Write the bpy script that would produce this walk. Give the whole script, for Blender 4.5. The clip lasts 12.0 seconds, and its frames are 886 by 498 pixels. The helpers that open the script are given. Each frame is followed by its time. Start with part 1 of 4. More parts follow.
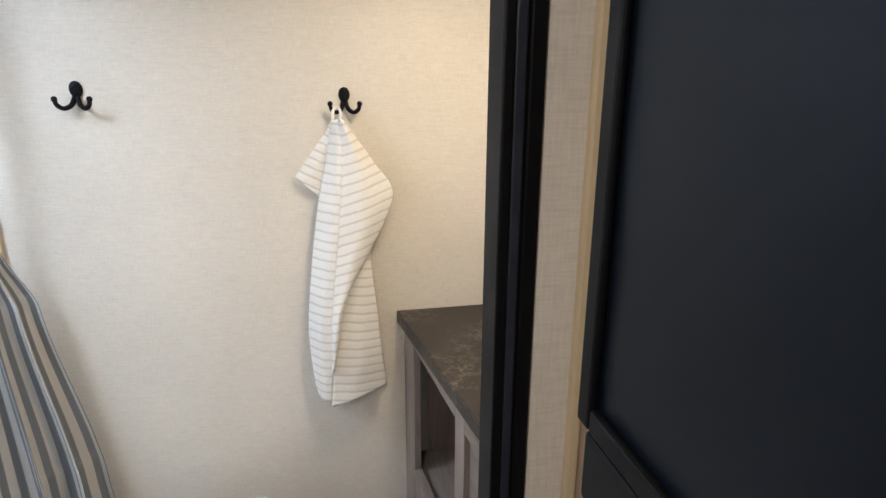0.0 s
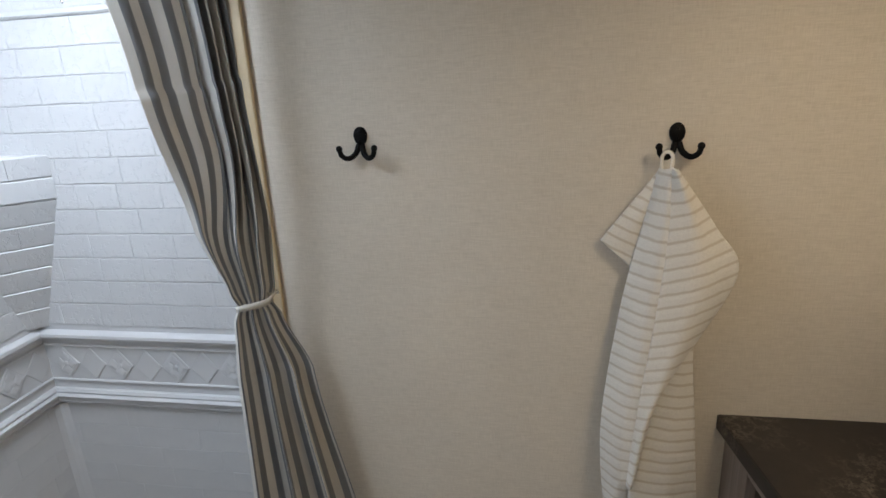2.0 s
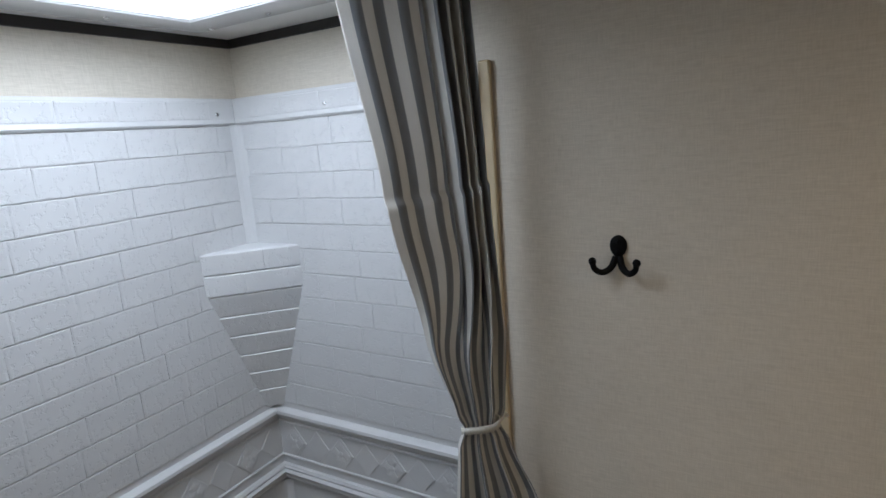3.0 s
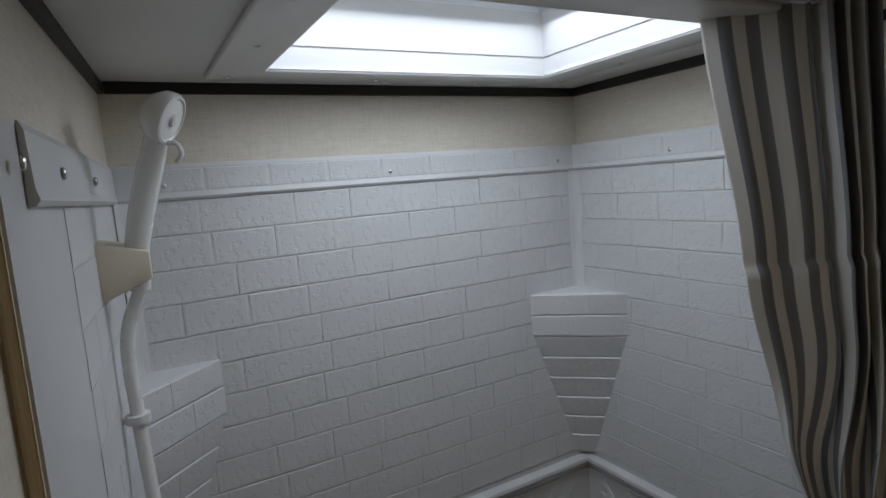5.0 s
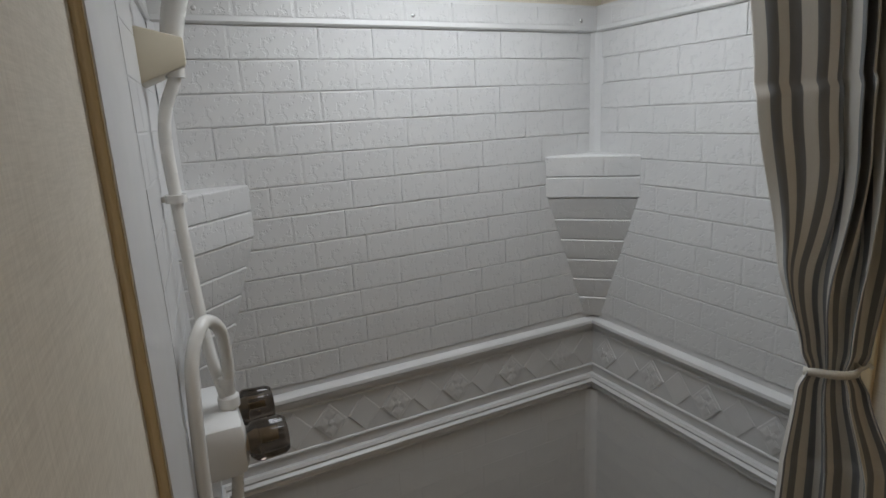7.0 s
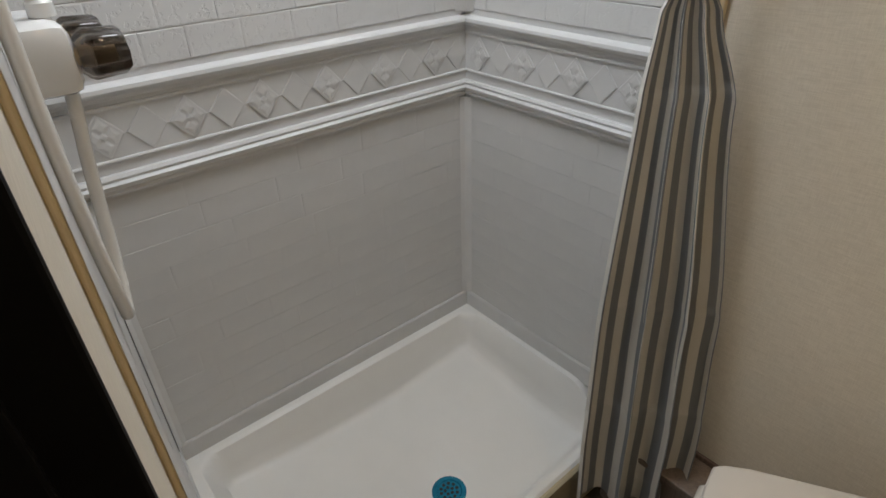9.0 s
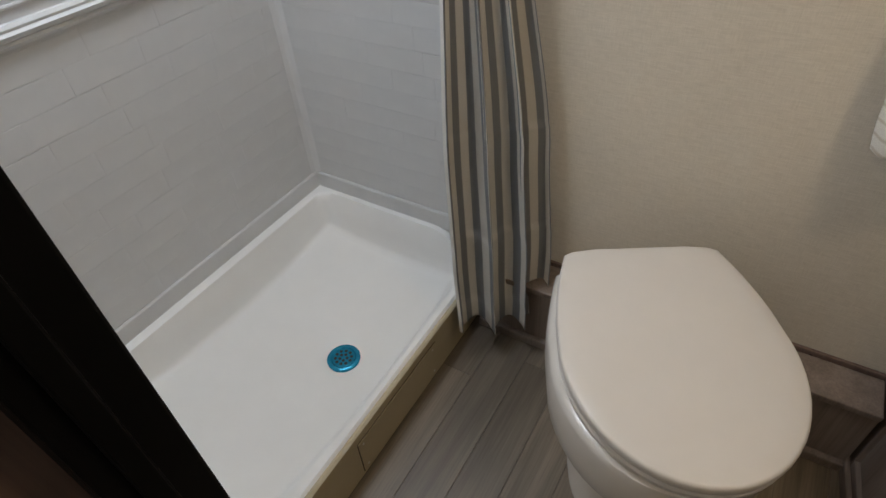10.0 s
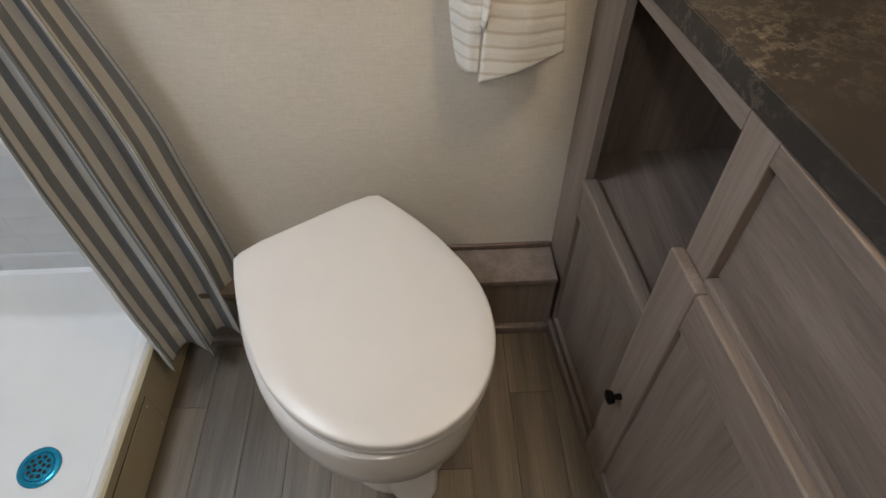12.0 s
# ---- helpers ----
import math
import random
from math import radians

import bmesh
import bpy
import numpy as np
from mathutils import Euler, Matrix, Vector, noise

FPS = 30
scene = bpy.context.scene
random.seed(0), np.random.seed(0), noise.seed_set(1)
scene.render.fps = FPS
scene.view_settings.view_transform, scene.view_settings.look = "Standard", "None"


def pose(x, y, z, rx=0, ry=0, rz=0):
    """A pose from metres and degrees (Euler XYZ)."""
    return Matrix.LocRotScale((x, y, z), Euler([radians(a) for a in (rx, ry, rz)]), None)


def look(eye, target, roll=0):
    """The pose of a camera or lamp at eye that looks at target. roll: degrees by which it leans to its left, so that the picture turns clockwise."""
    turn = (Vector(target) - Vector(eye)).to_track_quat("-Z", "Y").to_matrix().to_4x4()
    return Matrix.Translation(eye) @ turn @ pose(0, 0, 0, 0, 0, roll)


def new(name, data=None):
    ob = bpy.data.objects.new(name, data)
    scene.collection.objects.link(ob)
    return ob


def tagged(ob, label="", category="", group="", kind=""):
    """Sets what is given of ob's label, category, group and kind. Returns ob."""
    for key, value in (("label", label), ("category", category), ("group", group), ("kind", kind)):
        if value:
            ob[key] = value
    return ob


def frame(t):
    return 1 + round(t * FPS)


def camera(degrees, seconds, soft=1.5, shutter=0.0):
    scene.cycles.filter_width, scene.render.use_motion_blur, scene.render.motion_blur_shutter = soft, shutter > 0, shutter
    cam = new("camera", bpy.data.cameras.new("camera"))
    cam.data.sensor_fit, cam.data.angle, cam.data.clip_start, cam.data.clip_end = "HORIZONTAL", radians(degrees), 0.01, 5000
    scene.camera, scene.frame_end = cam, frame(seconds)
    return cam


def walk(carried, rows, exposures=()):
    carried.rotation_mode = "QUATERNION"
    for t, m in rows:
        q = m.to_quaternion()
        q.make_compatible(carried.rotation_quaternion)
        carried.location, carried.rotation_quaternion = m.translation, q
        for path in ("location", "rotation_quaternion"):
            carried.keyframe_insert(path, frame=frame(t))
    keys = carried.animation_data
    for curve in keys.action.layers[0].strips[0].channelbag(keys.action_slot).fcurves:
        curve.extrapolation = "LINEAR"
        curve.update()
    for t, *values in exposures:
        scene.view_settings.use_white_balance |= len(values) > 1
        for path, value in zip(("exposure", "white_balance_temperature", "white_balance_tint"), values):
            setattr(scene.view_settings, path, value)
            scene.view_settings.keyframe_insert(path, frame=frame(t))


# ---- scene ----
cam = camera(75.8, 12.0)
PATH = [
    (0, (-0.353, 0.045, 1.576), (0.033, 1.926, 1.017), 0.2),
    (0.5, (-0.398, 0.15, 1.536), (-0.099, 2.043, 0.964), -0.4),
    (1, (-0.438, 0.222, 1.524), (-0.309, 2.134, 0.946), -1.1),
    (1.5, (-0.516, 0.302, 1.599), (-0.544, 2.208, 0.992), -0.7),
    (2, (-0.536, 0.412, 1.676), (-0.885, 2.288, 1.076), -3.0),
    (2.5, (-0.615, 0.522, 1.743), (-1.279, 2.317, 1.165), -4.6),
    (3, (-0.67, 0.568, 1.765), (-1.675, 2.25, 1.363), -4.4),
    (3.5, (-0.699, 0.584, 1.795), (-2.071, 2.005, 1.486), -5.3),
    (5.3, (-0.723, 0.557, 1.81), (-2.476, 1.491, 1.575), -4.1),
    (5.5, (-0.714, 0.563, 1.787), (-2.473, 1.483, 1.547), -3.9),
    (6, (-0.687, 0.554, 1.732), (-2.454, 1.445, 1.448), -3.6),
    (6.5, (-0.662, 0.54, 1.698), (-2.425, 1.407, 1.327), -2.9),
    (6.7, (-0.663, 0.533, 1.682), (-2.418, 1.398, 1.269), -2.7),
    (8.5, (-0.644, 0.49, 1.45), (-2.194, 1.433, 0.609), -2.3),
    (9, (-0.625, 0.477, 1.39), (-1.935, 1.547, 0.323), -1.9),
    (9.5, (-0.585, 0.450, 1.340), (-1.676, 1.600, 0.120), -3.8),
    (10, (-0.570, 0.421, 1.306), (-1.389, 1.652, -0.043), -4.2),
    (10.5, (-0.521, 0.429, 1.297), (-1.074, 1.735, -0.114), -4.2),
    (11, (-0.515, 0.467, 1.28), (-0.8, 1.795, -0.189), -4.0),
    (11.5, (-0.505, 0.494, 1.282), (-0.61, 1.816, -0.215), -2.0),
    (12, (-0.457, 0.565, 1.301), (-0.428, 1.871, -0.213), -1.5),
]
EXPOSURE = [(0, 0.97, 5800, 10), (0.5, 0.66, 6050, 10), (1.0, 0.4, 6000, 10), (1.5, 0.0, 6100, 10), (2.0, -0.26, 6250, 10), (2.5, -0.56, 6200, 10), (3.0, -0.92, 6200, 10), (3.5, -1.42, 6100, 10),
            (5.5, -1.98, 6750, 10), (6.0, -1.8, 6900, 10), (6.5, -1.6, 7050, 10), (8.5, -0.52, 7250, 10), (9.0, -0.3, 7150, 10), (9.5, -0.08, 7050, 10), (10.5, 0.08, 6500, 10), (12, 0.40, 6450, 10)]
walk(cam, [(t, look(eye, target, roll)) for t, eye, target, roll in PATH], EXPOSURE)

# ---- world and lights ----
world = bpy.data.worlds.new("world")
scene.world = world
world.use_nodes = True
wn = world.node_tree
sky = wn.nodes.new("ShaderNodeTexSky")
sky.sky_type, sky.sun_disc, sky.sun_elevation, sky.sun_rotation = "NISHITA", False, radians(50), radians(200)
wn.links.new(sky.outputs[0], wn.nodes["Background"].inputs[0])
wn.nodes["Background"].inputs[1].default_value = 0.12


def lamp(name, kind, m, energy, color, **more):
    data = bpy.data.lights.new(name, kind)
    data.energy, data.color = energy, color
    for key, value in more.items():
        if key == "size":
            data.size = value
        elif key == "size_y":
            data.shape, data.size_y = "RECTANGLE", value
        elif key == "angle":
            data.angle = value
        elif key == "radius":
            data.shadow_soft_size = value
    ob = new(name, data)
    ob.matrix_world = m
    return ob


lamp("sun", "SUN", look((0, 0, 0), (0.25, 0.4, -0.9)), 5.0, (1, 0.97, 0.93), angle=radians(12))
lamp("skylight_daylight_high", "AREA", pose(-1.4065, 1.028, 2.09), 6.5, (0.79, 0.875, 1.0), size=0.33, size_y=0.50)
lamp("skylight_daylight_low", "AREA", pose(-1.4065, 1.028, 2.004), 3.4, (0.79, 0.875, 1.0), size=0.33, size_y=0.50)
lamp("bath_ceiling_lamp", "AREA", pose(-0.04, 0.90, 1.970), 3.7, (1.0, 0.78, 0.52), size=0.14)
lamp("hall_window_daylight", "AREA", pose(-0.5, -1.68, 1.35, -90, 0, 0), 3, (0.85, 0.93, 1.0), size=0.6, size_y=0.7)
# Added fill, placed to reach the strip and panel beside the fridge.
lamp("hall_fill_lamp", "AREA", pose(-0.66, -0.16, 1.970), 3.4, (1.0, 0.9, 0.76), size=0.16)


# ---- materials ----
class Nodes:
    def __init__(self, name, rough=0.5, metal=0.0):
        self.mat = bpy.data.materials.new(name)
        self.mat.use_nodes = True
        self.t = self.mat.node_tree
        self.b = self.t.nodes["Principled BSDF"]
        self.b.inputs["Roughness"].default_value = rough
        self.b.inputs["Metallic"].default_value = metal

    def put(self, what, **values):
        n = self.t.nodes.new("ShaderNode" + what)
        for key, value in values.items():
            n.inputs[key.replace("_", " ")].default_value = value
        return n

    def link(self, a, b):
        self.t.links.new(a, b)

    def coord(self, scale=(1, 1, 1), which="Object"):
        c, m = self.put("TexCoord"), self.put("Mapping")
        m.inputs["Scale"].default_value = scale
        self.link(c.outputs[which], m.inputs["Vector"])
        return m.outputs["Vector"]

    def noise(self, scale, at=None, detail=4.0, rough=0.6):
        n = self.put("TexNoise", Scale=scale, Detail=detail, Roughness=rough)
        self.link(at if at else self.coord(), n.inputs["Vector"])
        return n.outputs["Fac"]

    def ramp(self, fac, stops):
        r = self.put("ValToRGB")
        e = r.color_ramp.elements
        while len(e) < len(stops):
            e.new(0.5)
        for k, (p, c) in zip(e, stops):
            k.position, k.color = p, (*c, 1)
        self.link(fac, r.inputs["Fac"])
        return r.outputs["Color"]

    def mix(self, fac, a, b, blend="MIX"):
        m = self.t.nodes.new("ShaderNodeMix")
        m.data_type, m.blend_type = "RGBA", blend
        for socket, value in ((m.inputs[0], fac), (m.inputs[6], a), (m.inputs[7], b)):
            if isinstance(value, (int, float)):
                socket.default_value = value
            elif isinstance(value, tuple):
                socket.default_value = (*value, 1)
            else:
                self.link(value, socket)
        return m.outputs[2]

    def maths(self, op, a, b=0.0):
        m = self.t.nodes.new("ShaderNodeMath")
        m.operation = op
        for socket, value in ((m.inputs[0], a), (m.inputs[1], b)):
            if isinstance(value, (int, float)):
                socket.default_value = value
            else:
                self.link(value, socket)
        return m.outputs[0]

    def color(self, c):
        if isinstance(c, tuple):
            self.b.inputs["Base Color"].default_value = (*c, 1)
        else:
            self.link(c, self.b.inputs["Base Color"])
        return self

    def rough(self, r):
        self.link(r, self.b.inputs["Roughness"])
        return self

    def bump(self, height, strength=0.3, distance=0.001):
        n = self.put("Bump", Strength=strength, Distance=distance)
        if self.b.inputs["Normal"].links:
            self.link(self.b.inputs["Normal"].links[0].from_socket, n.inputs["Normal"])
        self.link(height, n.inputs["Height"])
        self.link(n.outputs[0], self.b.inputs["Normal"])
        return self


def linen(name, a, b, speck=0.5):
    """Woven-look vinyl wallpaper: fine crossed threads and slow mottling."""
    n = Nodes(name, 0.6)
    up = n.noise(1.0, n.coord((520, 520, 40)), 3)
    across = n.noise(1.0, n.coord((45, 45, 620)), 3)
    threads = n.maths("MULTIPLY", n.maths("ADD", up, across), 0.5)
    col = n.ramp(threads, [(0.38, a), (0.60, b)])
    slow = n.ramp(n.noise(3.5), [(0.3, (0.93, 0.93, 0.93)), (0.7, (1, 1, 1))])
    slubs = n.ramp(n.noise(1.0, n.coord((34, 34, 190)), 4, 0.7), [(0.32, (0.935, 0.93, 0.92)), (0.62, (1, 1, 1))])
    col = n.mix(1.0, col, slubs, "MULTIPLY")
    return n.color(n.mix(1.0, col, slow, "MULTIPLY")).bump(threads, speck, 0.0006).mat


def wood(name, dark, light, axis=2, scale=1.0, rough=0.45, vary=0.12):
    """Printed wood grain along one axis."""
    n = Nodes(name, rough)
    stretch = [26.0 * scale] * 3
    stretch[axis] = 1.3 * scale
    fine = [240.0 * scale] * 3
    fine[axis] = 7.0 * scale
    info = n.put("ObjectInfo")
    shift = n.put("VectorMath")
    shift.operation = "ADD"
    n.link(n.coord(tuple(stretch)), shift.inputs[0])
    n.link(n.maths("MULTIPLY", info.outputs["Random"], 31.0), shift.inputs[1])
    broad = n.noise(1.0, shift.outputs[0], 5, 0.62)
    pores = n.noise(1.0, n.coord(tuple(fine)), 3)
    col = n.ramp(broad, [(0.3, dark), (0.72, light)])
    col = n.mix(1.0, col, n.ramp(pores, [(0.3, (0.78, 0.78, 0.78)), (0.6, (1, 1, 1))]), "MULTIPLY")
    tone = n.ramp(info.outputs["Random"], [(0, (1 - vary,) * 3), (1, (1, 1, 1))])
    return n.color(n.mix(1.0, col, tone, "MULTIPLY")).bump(pores, 0.15, 0.0004).mat


def plain(name, c, rough=0.4, metal=0.0, wear=0.06, size=40.0, relief=0.1):
    n = Nodes(name, rough, metal)
    f = n.noise(size)
    lo = tuple(v * (1 - wear) for v in c)
    n.color(n.ramp(f, [(0.3, lo), (0.7, c)]))
    n.rough(n.maths("ADD", n.maths("MULTIPLY", n.noise(size * 0.3), 0.15), max(rough - 0.07, 0.02)))
    return n.bump(f, relief, 0.0004).mat


WALLPAPER = linen("linen_wallpaper", (0.70, 0.64, 0.54), (0.80, 0.738, 0.635))
FLOOR_WOOD = wood("vinyl_plank", (0.19, 0.148, 0.106), (0.365, 0.30, 0.225), 1, 1.0, 0.4, 0.4)
SUBFLOOR = plain("plank_joint", (0.09, 0.072, 0.055), 0.7)
CABINET = wood("grey_ash_laminate", (0.19, 0.146, 0.120), (0.335, 0.27, 0.228), 2, 1.0, 0.45, 0.1)
CABINET_Y = wood("grey_ash_laminate_across", (0.19, 0.146, 0.120), (0.335, 0.27, 0.228), 1, 1.0, 0.45, 0.1)
BROWN = wood("brown_panel", (0.15, 0.098, 0.080), (0.24, 0.165, 0.135), 2, 1.0, 0.45)
TAN = plain("tan_trim", (0.64, 0.52, 0.33), 0.45)
CEILING = plain("white_ceiling_vinyl", (0.74, 0.73, 0.70), 0.45, 0, 0.03, 8)
BLACK = plain("black_painted_metal", (0.003, 0.003, 0.0033), 0.55, 0.0, 0.2, 60)
BLACK.node_tree.nodes["Principled BSDF"].inputs["Specular IOR Level"].default_value = 0.16
# Black jamb metal with the light on it put into the colour.
LIT_BLACK = plain("lit_black_metal", (0.035, 0.040, 0.055), 0.38, 0.3, 0.2, 40)
BLACK_STRIP = plain("dark_trim_vinyl", (0.018, 0.015, 0.014), 0.5)
FRIDGE = plain("black_fridge_panel", (0.003, 0.0045, 0.008), 0.42, 0.0, 0.1, 12)
FRIDGE.node_tree.nodes["Principled BSDF"].inputs["Specular IOR Level"].default_value = 0.2
FILLER = plain("pinkish_filler_panel", (0.42, 0.32, 0.24), 0.5)
WHITE_GLOSS = plain("white_abs", (0.78, 0.78, 0.77), 0.22, 0, 0.02, 30, 0.03)
WHITE_TUBE = plain("white_vinyl_hose", (0.76, 0.75, 0.72), 0.25, 0, 0.02, 30, 0.03)
IVORY = plain("ivory_abs", (0.70, 0.64, 0.51), 0.3, 0, 0.03, 30, 0.03)
PAN = plain("white_shower_pan", (0.80, 0.79, 0.76), 0.32, 0, 0.03, 12, 0.05)
CREAM = plain("cream_shower_threshold", (0.50, 0.43, 0.29), 0.42, 0, 0.08, 10)
LID = plain("white_toilet_plastic", (0.68, 0.645, 0.60), 0.3, 0, 0.03, 15, 0.03)
PORCELAIN = plain("toilet_porcelain", (0.68, 0.64, 0.585), 0.2, 0, 0.03, 10, 0.02)
CHROME = plain("chrome_screw", (0.7, 0.7, 0.7), 0.25, 1.0)
DARK_SCREW = plain("dark_screw", (0.05, 0.035, 0.03), 0.4, 0.5)
SLOT = plain("dark_gap", (0.01, 0.01, 0.01), 0.8)
BLUE = plain("blue_filmed_metal", (0.02, 0.31, 0.48), 0.2, 0.55, 0.25, 90)
LEAF = plain("green_leaf", (0.03, 0.075, 0.02), 0.5, 0, 0.4, 80)
STEM = plain("green_stem", (0.05, 0.09, 0.03), 0.5)
RED = plain("red_petal_fabric", (0.24, 0.02, 0.012), 0.65, 0, 0.35, 60)
WHITE_PETAL = plain("white_petal_fabric", (0.78, 0.74, 0.64), 0.6, 0, 0.12, 60)
POLLEN = plain("yellow_stamen", (0.5, 0.34, 0.08), 0.7)


def moulded(name, chipped):
    """White thermoformed plastic, pitted here and there like old brick."""
    n = Nodes(name, 0.36)
    n.color(n.ramp(n.noise(9), [(0.3, (0.60, 0.60, 0.60)), (0.7, (0.66, 0.66, 0.655))]))
    if chipped:
        pits = n.ramp(n.noise(75, None, 2, 0.5), [(0.40, (0, 0, 0)), (0.44, (1, 1, 1))])
        where = n.ramp(n.noise(9.0, None, 2), [(0.36, (1, 1, 1)), (0.43, (0, 0, 0))])
        n.bump(n.mix(1.0, pits, where, "LIGHTEN"), 0.45, 0.0011)
    n.bump(n.noise(14, None, 2), 0.2, 0.003)
    n.bump(n.noise(150), 0.10, 0.0005)
    return n.mat


MOULDED = moulded("white_moulded_plastic", False)
CHIPPED = moulded("white_chipped_brick_plastic", True)


def laminate():
    n = Nodes("dark_stone_laminate", 0.5)
    at = n.coord()
    warp = n.noise(7, at, 5, 0.65)
    veins = n.maths("ABSOLUTE", n.maths("SUBTRACT", n.noise(11, at, 6, 0.7), 0.5))
    base = n.ramp(warp, [(0.3, (0.014, 0.011, 0.009)), (0.7, (0.036, 0.028, 0.022))])
    line = n.ramp(veins, [(0.0, (1, 1, 1)), (0.03, (0, 0, 0))])
    patch = n.ramp(n.noise(4.5, at, 2), [(0.42, (0, 0, 0)), (0.6, (1, 1, 1))])
    speck = n.ramp(n.noise(70, at, 4, 0.7), [(0.55, (0, 0, 0)), (0.68, (1, 1, 1))])
    mask = n.mix(1.0, n.mix(1.0, line, speck, "ADD"), patch, "MULTIPLY")
    n.color(n.mix(n.maths("MULTIPLY", mask, 0.42), base, (0.22, 0.185, 0.14)))
    return n.bump(n.noise(260, at), 0.2, 0.0004).mat


COUNTER = laminate()


def striped_cloth():
    """Woven stripes by the cloth's own width, 2.3 cm each, in metres."""
    n = Nodes("striped_curtain_cloth", 0.75)
    uv = n.put("UVMap")
    sep = n.put("SeparateXYZ")
    n.link(uv.outputs[0], sep.inputs[0])
    cell = n.maths("FRACT", n.maths("DIVIDE", sep.outputs[0], 0.047))
    col = n.ramp(cell, [(0.0, (0.84, 0.815, 0.765)), (0.50, (0.84, 0.815, 0.765)), (0.52, (0.31, 0.325, 0.34)), (0.98, (0.31, 0.325, 0.34)), (1.0, (0.84, 0.815, 0.765))])
    weave = n.noise(1.0, n.coord((1500, 1500, 1500)), 2)
    col = n.mix(1.0, col, n.ramp(weave, [(0.3, (0.86, 0.86, 0.86)), (0.7, (1, 1, 1))]), "MULTIPLY")
    n.color(col).bump(weave, 0.2, 0.0004)
    n.bump(n.noise(9, None, 3), 0.4, 0.006)
    thin, both = n.put("BsdfTranslucent"), n.t.nodes.new("ShaderNodeMixShader")
    both.inputs[0].default_value = 0.25
    n.link(col, thin.inputs[0])
    n.link(n.b.outputs[0], both.inputs[1])
    n.link(thin.outputs[0], both.inputs[2])
    n.link(both.outputs[0], n.t.nodes["Material Output"].inputs[0])
    return n.mat


CURTAIN = striped_cloth()
WHITE_CLOTH = plain("off_white_cloth", (0.66, 0.63, 0.56), 0.8, 0, 0.15, 300, 0.3)


def towel_cloth():
    n = Nodes("white_striped_towel", 0.9)
    uv = n.put("UVMap")
    sep = n.put("SeparateXYZ")
    n.link(uv.outputs[0], sep.inputs[0])
    wob = n.maths("MULTIPLY", n.maths("SUBTRACT", n.noise(30, None, 2), 0.5), 0.006)
    cell = n.maths("FRACT", n.maths("DIVIDE", n.maths("ADD", sep.outputs[1], wob), 0.024))
    col = n.ramp(cell, [(0.0, (0.84, 0.815, 0.75)), (0.58, (0.84, 0.815, 0.75)), (0.70, (0.67, 0.615, 0.52)), (0.80, (0.67, 0.615, 0.52)), (0.92, (0.84, 0.815, 0.75))])
    ridge = n.ramp(cell, [(0.0, (0.6, 0.6, 0.6)), (0.3, (1, 1, 1)), (0.72, (0, 0, 0)), (1.0, (0.6, 0.6, 0.6))])
    terry = n.noise(500, None, 2)
    n.color(n.mix(1.0, col, n.ramp(terry, [(0.3, (0.85, 0.85, 0.85)), (0.7, (1, 1, 1))]), "MULTIPLY"))
    n.bump(ridge, 0.4, 0.0022).bump(terry, 0.3, 0.001)
    n.b.inputs["Sheen Weight"].default_value = 0.2
    return n.mat


TOWEL = towel_cloth()


def glassy(name, c, rough=0.02, ior=1.45):
    n = Nodes(name, rough)
    n.color(c)
    n.b.inputs["Transmission Weight"].default_value = 1.0
    n.b.inputs["IOR"].default_value = ior
    return n.mat


def opal():
    n = Nodes("opal_acrylic", 0.3)
    n.color((0.85, 0.9, 0.95))
    thin, both = n.put("BsdfTranslucent"), n.t.nodes.new("ShaderNodeMixShader")
    thin.inputs[0].default_value = (0.88, 0.94, 1.0, 1)
    both.inputs[0].default_value = 0.85
    n.link(n.b.outputs[0], both.inputs[1])
    n.link(thin.outputs[0], both.inputs[2])
    n.link(both.outputs[0], n.t.nodes["Material Output"].inputs[0])
    return n.mat


OPAL = opal()
GLASS = glassy("clear_glazing", (0.95, 0.97, 1.0))
SMOKE = glassy("smoked_acrylic", (0.16, 0.13, 0.11), 0.05, 1.49)
MIRROR = plain("mirror_silver", (0.86, 0.87, 0.86), 0.02, 1.0, 0.0, 3, 0.0)


def vase_skin():
    n = Nodes("pearl_mosaic_glaze", 0.2, 0.35)
    v = n.put("TexVoronoi", Scale=55.0)
    n.link(n.coord(), v.inputs["Vector"])
    n.color(n.ramp(v.outputs["Distance"], [(0.0, (0.34, 0.26, 0.25)), (0.5, (0.08, 0.05, 0.05)), (0.8, (0.015, 0.01, 0.01))]))
    return n.bump(v.outputs["Distance"], 0.3, 0.002).mat


VASE = vase_skin()


def glow(name, c, power):
    n = Nodes(name, 0.4)
    n.color(c)
    n.b.inputs["Emission Color"].default_value = (*c, 1)
    n.b.inputs["Emission Strength"].default_value = power
    return n.mat


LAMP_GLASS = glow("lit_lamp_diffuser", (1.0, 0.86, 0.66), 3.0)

# ---- building helpers ----
ORIGIN = {}


def thing(name, at, label="", category="", group="", kind=""):
    ob = new(name)
    ob.location, ob.empty_display_size = at, 0.05
    ORIGIN[ob.name] = Vector(at)
    return tagged(ob, label, category, group, kind)


